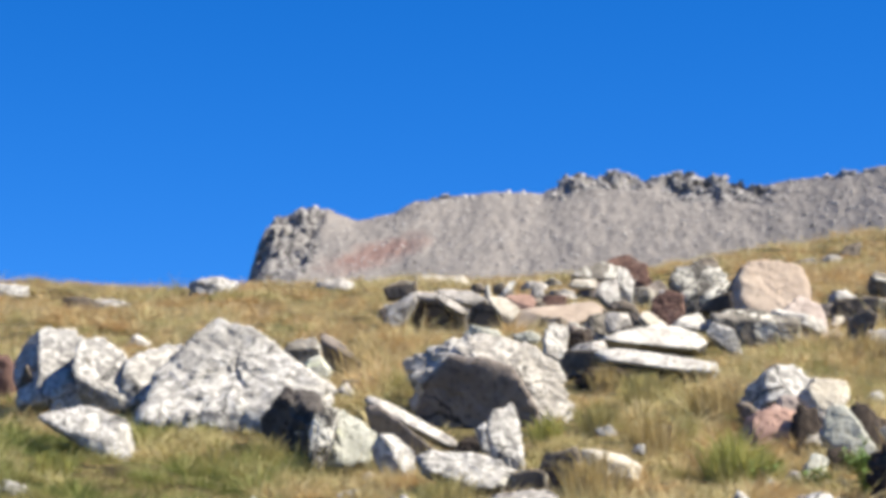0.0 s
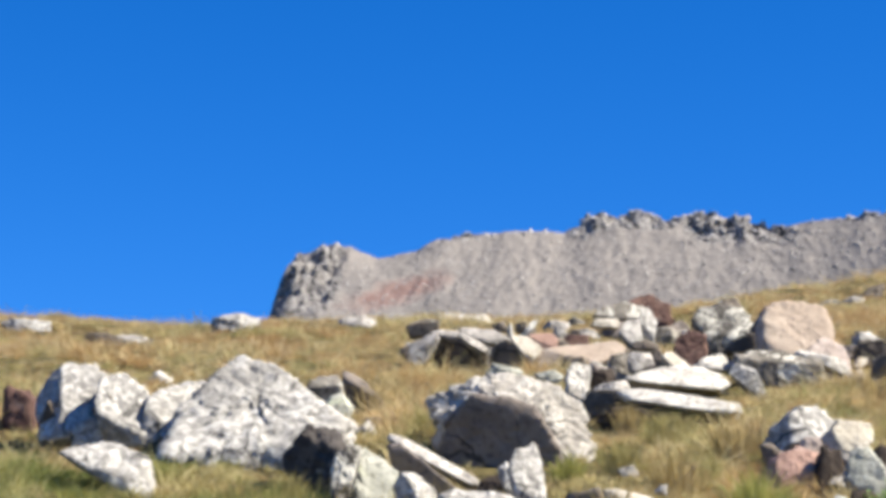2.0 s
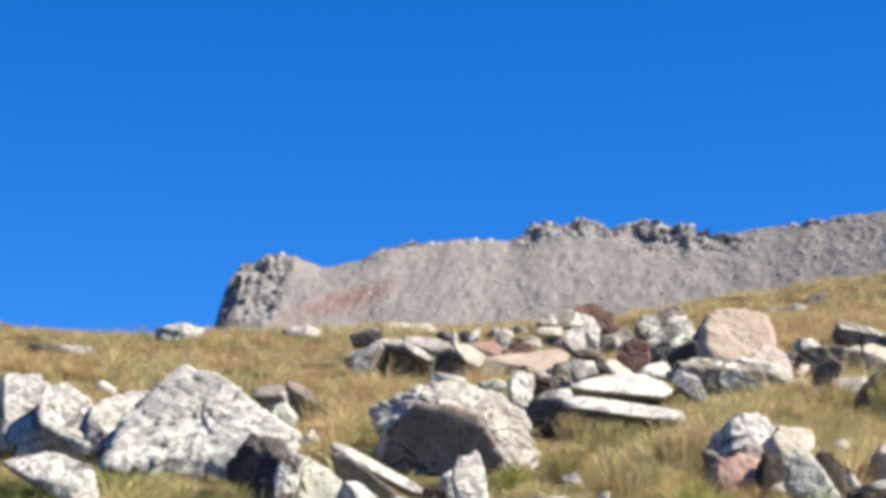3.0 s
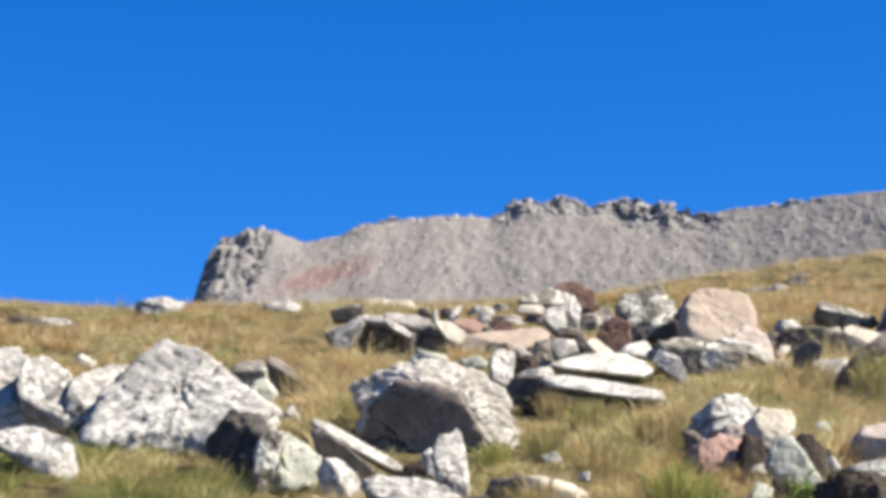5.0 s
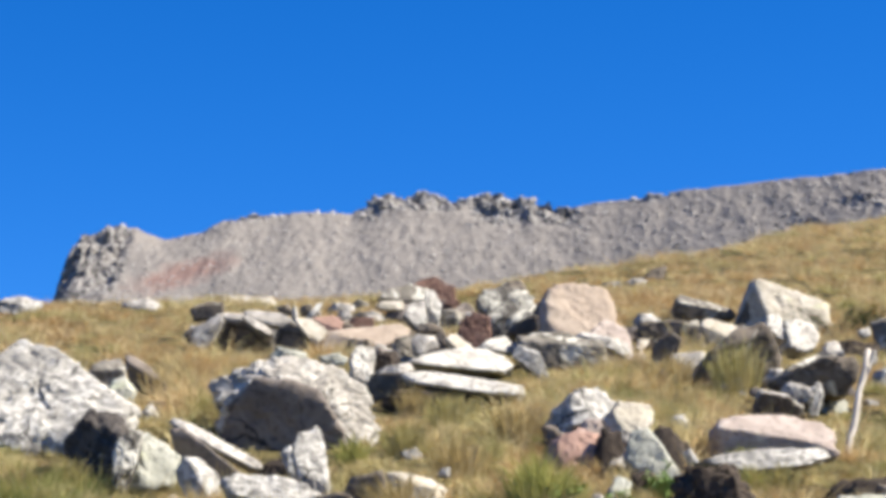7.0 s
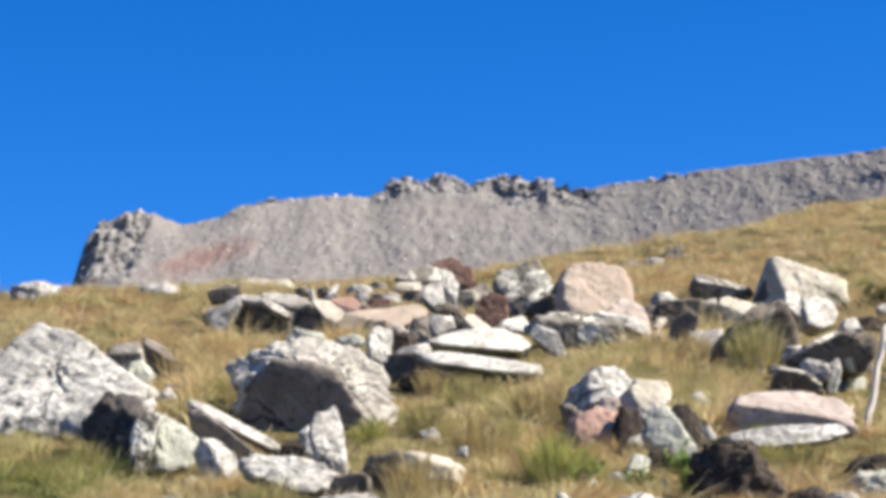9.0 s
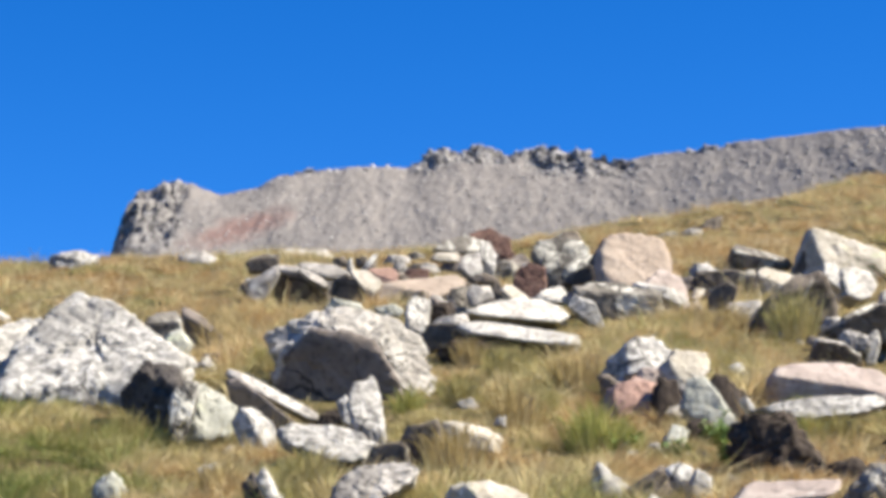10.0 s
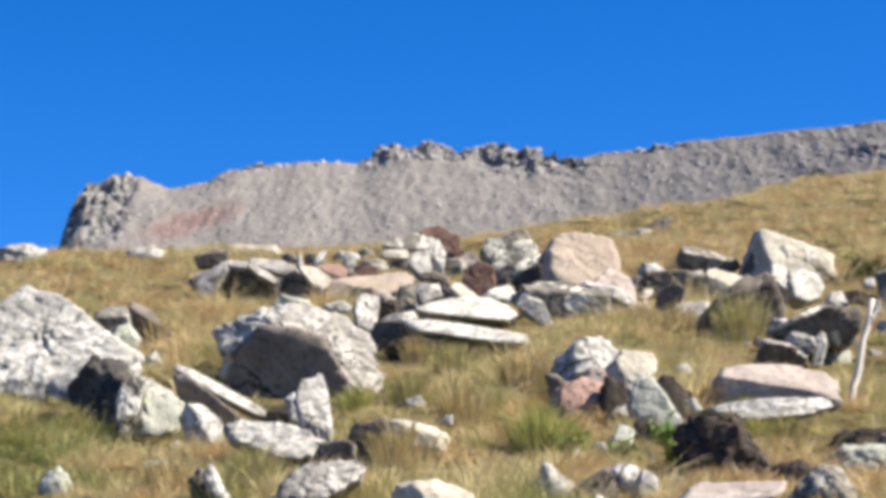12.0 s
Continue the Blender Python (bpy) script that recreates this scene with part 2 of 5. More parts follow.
crag_rock = crag_material()
meadow = blade_material("dry_grass", ((0.0, (0.14, 0.185, 0.045)), (1.0, (0.66, 0.55, 0.33)), (0.22, (0.26, 0.265, 0.085)), (0.42, (0.46, 0.395, 0.18)), (0.60, (0.58, 0.475, 0.255)), (0.77, (0.46, 0.295, 0.12))), 1.0)
litter = blade_material("short_turf_grass", ((0.0, (0.085, 0.11, 0.028)), (1.0, (0.46, 0.36, 0.19)), (0.3, (0.20, 0.18, 0.06)), (0.6, (0.34, 0.25, 0.10)), (0.8, (0.26, 0.15, 0.06))), 1.4)


def plain(name, colour, rough=0.8):
    s = Shader(name, rough)
    p = s.add("ShaderNodeTexCoord").outputs["Object"]
    f = s.noise(p, 25, 5, 0.7)
    return s.done(s.mix(f, tuple(c * 0.75 for c in colour), tuple(min(1, c * 1.2) for c in colour)), s.bump(f, 0.5, 0.01))


# ---- the ground: one sheet, a hillside that climbs away from the camera to a crest ----
def soft(v):
    return np.logaddexp(0.0, v)


def lay(x, y):
    """Height of the hillside; the crest runs off to the right and away."""
    x, y = np.asarray(x, float), np.asarray(y, float)
    crest = 24.8 + 2.76 * soft((np.minimum(x, 14.0) - 1.4) / 1.2)
    z = 0.273 * np.maximum(y, -30.0) - 0.27 * soft((y - crest) / 0.9)
    return z + 0.05 * np.sin(1.3 * x + 0.7 * y) * np.sin(0.9 * y - 0.4 * x) + 0.03 * np.sin(2.3 * x - 1.1 * y)


def mesh_from(name, verts, faces, material, smooth=True):
    me = bpy.data.meshes.new(name)
    me.from_pydata(verts, [], faces)
    me.materials.append(material)
    me.polygons.foreach_set("use_smooth", [smooth] * len(me.polygons))
    me.update()
    return me


def sheet(name, px, py, pz, material):
    """A grid mesh from arrays of rows and columns."""
    r, c = px.shape
    verts = np.stack([px, py, pz], -1).reshape(-1, 3).tolist()
    k = np.arange(r * c).reshape(r, c)
    faces = np.stack([k[:-1, :-1], k[:-1, 1:], k[1:, 1:], k[1:, :-1]], -1).reshape(-1, 4).tolist()
    return mesh_from(name, verts, faces, material)


def graded(lo, hi, step, end_lo, end_hi):
    inner = np.arange(lo, hi, step)
    left = lo - np.geomspace(step * 2, lo - end_lo, 26)[::-1]
    right = hi + np.geomspace(step, end_hi - hi, 26)
    return np.concatenate([left, inner, right])


gx, gy = np.meshgrid(graded(-7, 15, 0.11, -3000, 3000), graded(7, 56, 0.13, -3000, 3000))
gz = lay(gx, gy)
near = (gx > -9) & (gx < 18) & (gy > 4) & (gy < 70)
bump = np.zeros_like(gz)
for i, j in np.argwhere(near):
    bump[i, j] = noise.noise((gx[i, j] * 1.6, gy[i, j] * 1.6, 3.0)) * 0.05 + noise.noise((gx[i, j] * 5, gy[i, j] * 5, 9.0)) * 0.025
ground = new("ground", sheet("ground", gx, gy, gz + bump, turf))
tagged(ground, "grassy alpine hillside with dry turf and soil", "ground", kind="structure")


# ---- the far ridge ----
RIDGE = ((-60, 62), (-39.5, 78), (-38, 84), (-36.2, 89.5), (-35, 92.6), (-32.5, 94.7), (-28.3, 95.7), (-25, 95.1), (-20.5, 93.2), (-14, 94.2), (-9.4, 97.2),
         (8, 97.5), (9.8, 97.2), (13, 99.7), (16.6, 100.8), (24, 100.8), (28.6, 99.6), (32.3, 100.5), (38.8, 100.5), (46, 97.8), (48.8, 98.9),
         (54, 99.6), (62, 100.9), (70, 101.7), (80, 102.9), (98, 104.7), (135, 109), (190, 112))


def mountain():
    xs = np.concatenate([np.arange(-60, 118, 0.34), np.arange(118, 190, 2.0)])
    vs = np.concatenate([-np.geomspace(0.5, 120, 24)[::-1], np.arange(0, 46, 0.3), np.geomspace(46.5, 170, 24)])
    top = np.interp(xs, [a for a, b in RIDGE], [b for a, b in RIDGE])
    full = np.interp(np.maximum(xs, -27), [a for a, b in RIDGE], [b for a, b in RIDGE])
    cliff = np.maximum(0, np.where(xs < -27, 95.5 - top, 0))
    even = np.array([np.average(full, weights=np.exp(-((xs - q) / 11.0) ** 2) * np.gradient(xs)) for q in xs])
    x, v = np.meshgrid(xs, vs)
    mixed = np.clip(v / 9.0, 0, 1)
    t = np.minimum(top[None, :] * (1 - mixed) + (even - cliff)[None, :] * mixed, top[None, :] + 0.45 * np.maximum(v, 0))
    y = 400 - v + 0 * x
    z = t - np.where(v > 0, 0.62 * v, -1.1 * v)
    # the crags of the crest: broken blocks in the upper few metres
    crag = np.zeros_like(x)
    for lo, hi, first, deep in ((-39, -25, -1.5, 24.0), (11, 29, -1.5, 5.5), (28, 48, -1.5, 10.0), (-11, -4, -1.5, 2.0), (76, 83.5, 18.5, 24.0), (86, 95, 11.0, 18.0), (55, 64, -1.5, 2.5)):
        inside = np.clip((x - lo) / 2.5, 0, 1) * np.clip((hi - x) / 2.5, 0, 1) * np.clip(1.4 - (v - max(first, 0)) / (deep - max(first, 0)), 0, 1) * np.clip(v - first, 0, 1) * (0.6 if first > 0 else 1.0)
        crag = np.maximum(crag, inside)
    for i in range(x.shape[0]):
        for j in range(x.shape[1]):
            if v[i, j] < -6 or v[i, j] > 48:
                continue
            p = Vector((x[i, j], v[i, j], 0.0))
            q = Vector((p.x + 0.15 * p.y, p.y * 0.36, 0.0))
            d = noise.fractal(q * 0.12, 0.8, 2.1, 4) * 0.6 + noise.fractal(q * 0.9, 0.6, 2.1, 4) * 0.15
            lumps, _ = noise.voronoi(q * 1.1 + Vector((0, 0, 2.0)))
            d += max(0.0, 0.36 - lumps[0]) * 0.12 * max(0.2, 1.0 - v[i, j] / 22.0)
            k = crag[i, j]
            if k > 0:
                q = Vector((p.x, p.y * 0.7 + p.x * 0.25, 4.0))
                dist, _ = noise.voronoi(q * 0.45)
                d += k * (noise.fractal(q * 0.22, 0.7, 2.2, 5) * 2.2 + (dist[1] - dist[0]) * 2.2 - 0.9)
            y[i, j] -= d * 0.9
            z[i, j] += min(d, 0.25 + 0.3 * max(v[i, j], 0.0)) * 0.45
    # towards the right the ridge bends forward, so its face turns away from the sun
    near_ = (400 - 0.85 * 9.0 * soft((x - 26) / 9.0)) / 400
    me = sheet("mountain", x * near_, y - 400 + 400 * near_, 1.68 + (z - 1.68) * near_, scree)
    me.materials.append(crag_rock)
    solid = (crag[:-1, :-1] > 0.3).astype(int)
    me.polygons.foreach_set("material_index", solid.ravel())
    ob = new("mountain", me)
    return tagged(ob, "bare grey scree ridge with craggy outcrops and a reddish patch", "mountain", kind="structure")


ridge_mountain = mountain()


def joined(name, label, category, material, level, places, seed, flat=False):
    """Loose stones too many to count, as one mesh: places are rows of x, y, z and size."""
    own = np.random.default_rng(seed)
    bm = bmesh.new()
    bmesh.ops.create_icosphere(bm, subdivisions=level, radius=1.0)
    ball, tri = np.array([q.co[:] for q in bm.verts]), np.array([[q.index for q in f.verts] for f in bm.faces])
    bm.free()
    verts, faces = [], []
    for k, (x, y, z, size) in enumerate(places):
        co = np.zeros_like(ball)
        total = np.zeros(len(ball))
        for _ in range(9):
            n = own.normal(size=3)
            n /= np.linalg.norm(n)
            total += np.clip(ball @ n / own.uniform(0.55, 1.0), 0, None) ** 14
        co = ball * np.clip(np.maximum(total, 1e-9) ** (-1 / 14), 0.4, 1.25)[:, None]
        co = co * own.uniform(0.55, 1.3, 3) * (1, 1, 0.8) * size
        a = own.uniform(0, 2 * np.pi)
        turn_ = np.array(((math.cos(a), -math.sin(a), 0), (math.sin(a), math.cos(a), 0), (0, 0, 1)))
        verts.append(co @ turn_.T + (x, y, z))
        faces.append(tri + k * len(ball))
    me = mesh_from(name, np.concatenate(verts).tolist(), np.concatenate(faces).tolist(), material, not flat)
    return tagged(new(name, me), label, category, kind="stuff")


def on_ridge(xs, vs, seed, sizes):
    """Places on the face of the ridge, by casting straight down on its mesh."""
    from_mesh = ridge_mountain.data
    co = np.empty(len(from_mesh.vertices) * 3)
    from_mesh.vertices.foreach_get("co", co)
    co = co.reshape(-1, 3)
    front = co[(co[:, 1] < 401) & (co[:, 1] > 290) & (co[:, 0] < 100) & (co[:, 0] > -37.5)]
    own = np.random.default_rng(seed)
    x = own.uniform(*xs, len(sizes))
    want = 400 - 0.88 * 9.0 * soft((x - 26) / 9.0) - own.uniform(0, 1, len(sizes)) ** vs[2] * (vs[1] - vs[0]) - vs[0]
    rows = []
    order = np.argsort(front[:, 0])
    front = front[order]
    for px, py, size in zip(x, want, sizes):
        lo, hi = np.searchsorted(front[:, 0], (px - 0.4, px + 0.4))
        if hi > lo:
            c = front[lo:hi]
            c = c[np.argmin(abs(c[:, 1] - py))]
            rows.append((px, c[1] + size * 0.2, c[2] - size * 0.4, size))
    return rows


tone = np.random.default_rng(3)
joined("scree_stones", "angular grey scree stones scattered over the mountain slope", "stones", scree_stone, 1,
       on_ridge((-37, 99), (0.3, 44, 1.0), 5, 0.08 + 0.4 * tone.uniform(0, 1, 14000) ** 3.0), 11)
for k, (xs, vs, count) in enumerate((((-36.5, -26), (3.0, 9, 1.0), 14), ((11.5, 28.5), (-0.2, 5, 1.4), 150), ((28.5, 44), (0, 8, 1.2), 150), ((-11, 10), (-0.2, 2.0, 1.5), 60), ((48, 98), (-0.2, 3.0, 1.6), 200))):
    joined("crag_blocks", "weathered angular rock blocks along the mountain crest", "rocks", scree_stone, 2,
           on_ridge(xs, vs, 20 + k, 0.25 + 0.65 * tone.uniform(0, 1, count) ** 2.5), 30 + k, True)

# ---- rocks ----
SPHERES = {}
FEET = []
rng = np.random.default_rng(7)


def sphere(level):
    if level not in SPHERES:
        bm = bmesh.new()
        bmesh.ops.create_icosphere(bm, subdivisions=level, radius=1.0)
        bm.verts.ensure_lookup_table()
        SPHERES[level] = (np.array([v.co[:] for v in bm.verts]), [[v.index for v in f.verts] for f in bm.faces])
        bm.free()
    return SPHERES[level]


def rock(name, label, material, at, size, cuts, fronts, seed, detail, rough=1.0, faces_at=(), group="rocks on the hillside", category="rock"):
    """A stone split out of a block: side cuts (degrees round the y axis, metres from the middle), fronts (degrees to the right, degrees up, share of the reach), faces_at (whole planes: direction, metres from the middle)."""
    own = np.random.default_rng(seed)
    w, d, h = (s / 2 for s in size)
    planes = []

    def plane(n, off):
        n = np.array(n, float)
        k = np.linalg.norm(n)
        planes.append((n / k, off / k))

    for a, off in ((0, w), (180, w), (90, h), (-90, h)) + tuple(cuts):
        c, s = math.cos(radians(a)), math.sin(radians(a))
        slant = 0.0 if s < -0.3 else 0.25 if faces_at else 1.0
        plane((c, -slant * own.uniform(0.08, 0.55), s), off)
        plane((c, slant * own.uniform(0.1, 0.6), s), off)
    for *n, off in faces_at:
        plane(n, off)
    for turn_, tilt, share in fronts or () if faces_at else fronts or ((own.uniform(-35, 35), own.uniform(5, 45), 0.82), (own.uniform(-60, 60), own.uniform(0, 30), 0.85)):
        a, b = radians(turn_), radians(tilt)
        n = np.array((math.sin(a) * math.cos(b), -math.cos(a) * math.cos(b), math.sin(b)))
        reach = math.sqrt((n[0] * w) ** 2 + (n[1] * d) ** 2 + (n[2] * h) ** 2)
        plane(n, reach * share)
    plane((own.uniform(-0.3, 0.3), 1, own.uniform(0, 0.5)), d)
    plane((own.uniform(-0.2, 0.2), -1, own.uniform(-0.1, 0.3)), d)
    for _ in range(3 if faces_at else 9 if detail > 4 else 4):
        n = own.normal(size=3) * (1, 1.3, 1)
        n[1] = math.copysign(abs(n[1]) + 0.5, n[1])
        n /= np.linalg.norm(n)
        plane(n, (abs(n[0]) * w + abs(n[1]) * d + abs(n[2]) * h) * own.uniform(0.6, 0.82) * (1.15 if faces_at else 1.0))
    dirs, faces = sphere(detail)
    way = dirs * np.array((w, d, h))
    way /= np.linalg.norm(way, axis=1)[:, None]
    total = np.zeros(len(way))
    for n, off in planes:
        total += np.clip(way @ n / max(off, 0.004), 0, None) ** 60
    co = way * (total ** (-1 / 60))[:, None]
    unit = (w + h) / 2
    out = np.empty_like(co)
    for i, c in enumerate(co):
        p = Vector(c) / unit + Vector((seed * 3.7, seed * 1.3, 0))
        _, cells = noise.voronoi(p * 2.0 + noise.noise_vector(p * 4.0) * 0.12)
        turned = noise.cell_vector(cells[0] * 91.0) - Vector((0.5, 0.5, 0.5))
        k = turned.dot(p - cells[0] / 2.0) * (0.16 if detail > 4 else 0.26) + turned.x * 0.035
        _, cells = noise.voronoi(p * 5.0 + noise.noise_vector(p * 9.0) * 0.15)
        k += (noise.cell(cells[0] * 53.0) - 0.5) * 0.038
        _, cells = noise.voronoi(p * 11.0)
        k += (noise.cell(cells[0] * 37.0) - 0.5) * 0.02
        k += noise.fractal(p * 3.0, 0.6, 2.2, 5) * 0.04
        # broken steps and open cracks
        near_cells, cells = noise.voronoi(p * 1.5 + noise.noise_vector(p * 2.5) * 0.25 + Vector((7, 3, 5)))
        k -= max(0.0, noise.cell(cells[0] * 71.0) - 0.55) * 0.22
        k -= 0.05 * math.exp(-(((near_cells[1] - near_cells[0]) / 0.06) ** 2))
        out[i] = c * (1 + (0.2 + rough) * k)
    ob = new(name, mesh_from(name, out.tolist(), faces, material))
    ob.location = at
    FEET.append((at[0], at[1], w, d))
    return tagged(ob, label, category, group)


rock("boulder", "large whitish granite boulder mottled with grey lichen, half sunk in grass", white, (-1.29, 13.28, 3.81), (1.01, 1.07, 0.77), ((150, 0.39), (52, 0.30), (54, 0.30), (78, 0.34), (140, 0.36)), (), 1, 6, faces_at=((0.02, -0.73, 0.68, 0.244), (-0.45, -0.75, 0.48, 0.50),), rough=0.55)
rock("boulder", "low pale granite boulder leaning against a larger one", white, (-1.78, 14.18, 4.02), (0.65, 0.60, 0.55), ((128, 0.22), (-155, 0.28), (-27, 0.26), (24, 0.33), (100, 0.23), (118, 0.21)), (), 4, 5, faces_at=((0.00, -0.69, 0.72, 0.064),), rough=0.5)
rock("rock", "rusty red-brown rock beside pale boulders", redrock, (-2.79, 14.43, 4.04), (0.27, 0.21, 0.36), ((77, 0.15), (13, 0.11), (40, 0.12)), ((-10, 10, .88),), 5, 4)
rock("rock", "dark rock behind a streaked rock", dark, (2.25, 24.38, 6.70), (0.30, 0.21, 0.22), ((104, 0.11), (-155, 0.10), (17, 0.12), (73, 0.10)), (), 12, 4)
rock("boulder", "grey boulder sunk in grass", grey, (2.01, 9.35, 2.62), (0.29, 0.21, 0.25), ((138, 0.11), (-170, 0.14), (25, 0.12)), ((-20, 20, .88), (40, 30, .88),), 13, 5)
rock("flat_rock", "low lichen-green slab in grass", mossy, (2.49, 10.65, 2.90), (0.44, 0.21, 0.22), ((126, 0.13), (25, 0.20), (95, 0.09)), ((5, 60, .88),), 14, 5)
rock("rock", "narrow white rock in grass", white, (-0.26, 9.44, 2.65), (0.13, 0.14, 0.25), ((131, 0.11), (-150, 0.02), (28, 0.04)), ((25, 10, .88),), 19, 4)
rock("rock", "dark shaded rock beside a narrow white rock", dark, (-0.33, 9.54, 2.67), (0.10, 0.12, 0.22), ((141, 0.07), (-166, 0.04), (11, 0.04), (46, 0.07)), (), 20, 4)
rock("rock", "grey-green lichened stone in grass", mossy, (-0.92, 9.99, 2.74), (0.14, 0.10, 0.21), ((131, 0.07), (-7, 0.07), (35, 0.07)), ((0, 25, .88),), 21, 4)
rock("rock", "small white stone in grass", white, (-0.54, 10.40, 2.84), (0.13, 0.07, 0.15), ((106, 0.06), (-157, 0.04), (31, 0.06)), (), 22, 4)
rock("rock", "small white stone in grass", white, (0.62, 12.41, 3.39), (0.12, 0.09, 0.13), ((106, 0.06), (-153, 0.03), (34, 0.06)), (), 23, 4)
rock("rock", "white rock on the grassy skyline", white, (-2.45, 22.52, 6.19), (0.48, 0.30, 0.27), ((101, 0.12), (-14, 0.22), (70, 0.14)), (), 24, 5)
rock("rock", "white rock on the grassy skyline", white, (-4.42, 22.75, 6.22), (0.52, 0.17, 0.18), ((-146, 0.17), (-15, 0.24), (83, 0.09)), (), 25, 5)
rock("flat_rock", "flat dark slab in grass below the skyline", dark, (-3.42, 21.24, 5.78), (0.45, 0.22, 0.21), ((-155, 0.16), (-34, 0.16), (75, 0.10)), (), 26, 5)
rock("rock", "low grey stone along the grassy crest", grey, (3.45, 26.23, 7.14), (0.34, 0.16, 0.17), ((119, 0.07), (32, 0.14), (101, 0.06)), (), 27, 4)
rock("rock", "low pale stone along the grassy crest", pale, (3.74, 26.47, 7.21), (0.32, 0.17, 0.18), ((119, 0.08), (-18, 0.13), (85, 0.09)), (), 28, 4)
rock("rock", "low dark stone along the grassy crest", dark, (4.11, 27.48, 7.53), (0.33, 0.29, 0.26), ((133, 0.08), (-15, 0.13), (101, 0.10)), (), 29, 4)
rock("rock", "pale stone on the grassy skyline", pale, (-1.34, 22.80, 6.25), (0.39, 0.20, 0.20), ((103, 0.09), (-34, 0.13), (70, 0.11)), (), 30, 4)
rock("flat_rock", "low pale rock beside a boulder", pale, (0.38, 13.58, 3.70), (0.30, 0.17, 0.19), ((117, 0.11), (-16, 0.13), (75, 0.08)), ((10, 50, .75),), 37, 5)
# Dark block in place of the unlit gap under the stone.
rock("soil_bank", "dark block painting the shaded gap below an upright stone", peat_shade, (0.00, 12.11, 3.27), (0.27, 0.14, 0.22), ((173, 0.13), (27, 0.09), (95, 0.10)), (), 41, 5, rough=1.5, category="soil")
rock("flat_rock", "cream-coloured flat rock below the skyline", cream, (-0.35, 24.32, 6.57), (0.63, 0.24, 0.23), ((104, 0.15), (46, 0.21), (86, 0.10)), ((5, 50, .75),), 60, 5)
rock("rock", "dark rock behind a streaked rock", dark, (2.28, 24.74, 6.80), (0.37, 0.20, 0.22), ((122, 0.13), (30, 0.13)), (), 71, 4)
rock("rock", "thin dark rock against a tan boulder", dark, (2.06, 19.82, 5.61), (0.17, 0.19, 0.44), ((149, 0.07), (-149, 0.08), (-18, 0.06), (9, 0.09)), ((-40, 0, .88),), 75, 4)
rock("rock", "white rock on top of a small rock pile", white, (1.47, 12.32, 3.59), (0.47, 0.29, 0.29), ((132, 0.13), (-123, 0.16), (-77, 0.06), (-58, 0.10), (50, 0.17), (131, 0.13)), ((-62, 8, .62), (28, 32, .74),), 79, 5, rough=.6)
rock("rock", "dark rock under a white rock", dark, (1.32, 12.11, 3.44), (0.17, 0.11, 0.17), ((95, 0.08), (-164, 0.06), (-71, 0.04), (47, 0.05)), ((-20, 0, .88),), 80, 4)
rock("rock", "small white stone in a pile", white, (1.37, 12.21, 3.48), (0.12, 0.08, 0.14), ((129, 0.03), (-127, 0.04), (-60, 0.04), (24, 0.05)), (), 81, 4)
rock("rock", "pinkish granite rock at the foot of a pile", rosy, (1.38, 11.86, 3.32), (0.34, 0.22, 0.30), ((147, 0.14), (7, 0.16), (70, 0.15), (113, 0.13)), ((-5, 32, .75),), 82, 5, rough=.6)
rock("rock", "brownish-pink rock inside the pile", pink, (1.52, 12.11, 3.48), (0.20, 0.12, 0.14), ((145, 0.09), (-122, 0.04), (-50, 0.03), (-28, 0.05)), ((-10, 25, .8),), 83, 4)
rock("rock", "cream-coloured rock in a small pile", cream, (1.65, 11.93, 3.46), (0.28, 0.17, 0.30), ((135, 0.14), (-154, 0.10), (-135, 0.08), (-45, 0.06), (-5, 0.12)), ((14, 32, .74),), 84, 5, rough=.6)
rock("rock", "pointed grey-green rock leaning on the pile", mossy, (1.71, 11.54, 3.25), (0.31, 0.21, 0.39), ((161, 0.15), (-143, 0.11), (-114, 0.09), (-71, 0.15), (31, 0.08), (40, 0.09), (109, 0.20)), ((-14, 22, .72), (58, 32, .68),), 85, 5, rough=.6)
rock("rock", "pale greenish stone in grass", mossy, (1.48, 11.11, 3.04), (0.14, 0.10, 0.19), ((148, 0.06), (-15, 0.05), (78, 0.09)), ((0, 35, .8),), 86, 4)
rock("rock", "small pale stone in a gap of the pile", pale, (1.55, 11.72, 3.27), (0.11, 0.07, 0.08), ((137, 0.03), (-101, 0.02), (-7, 0.05), (84, 0.04)), (), 87, 4)
rock("rock", "small white stone lying in grass", white, (1.56, 10.85, 2.93), (0.07, 0.05, 0.12), ((124, 0.05), (-8, 0.03), (74, 0.06)), (), 88, 4)
rock("rock", "small white stone on dark soil", white, (1.88, 11.51, 3.26), (0.09, 0.05, 0.11), ((110, 0.05), (-152, 0.02), (-79, 0.03), (32, 0.03)), (), 89, 4)
rock("rock", "narrow white stone on dark soil", white, (1.85, 11.36, 3.15), (0.05, 0.05, 0.10), ((98, 0.05), (-169, 0.02), (8, 0.02)), (), 90, 4)
# Stands for a dark hole in the pile, where only shade falls.
rock("soil_bank", "dark block painting the shade between stones of a pile", peat_shade, (1.54, 11.75, 3.30), (0.20, 0.09, 0.31), ((174, 0.09), (19, 0.09), (76, 0.14), (156, 0.10)), (), 91, 4, rough=1.4, category="soil")
rock("soil_bank", "dark mass behind a pointed stone", peat_shade, (1.85, 11.88, 3.28), (0.26, 0.12, 0.36), ((171, 0.10), (18, 0.11), (61, 0.14), (148, 0.12)), (), 92, 5, rough=1.4, category="soil")
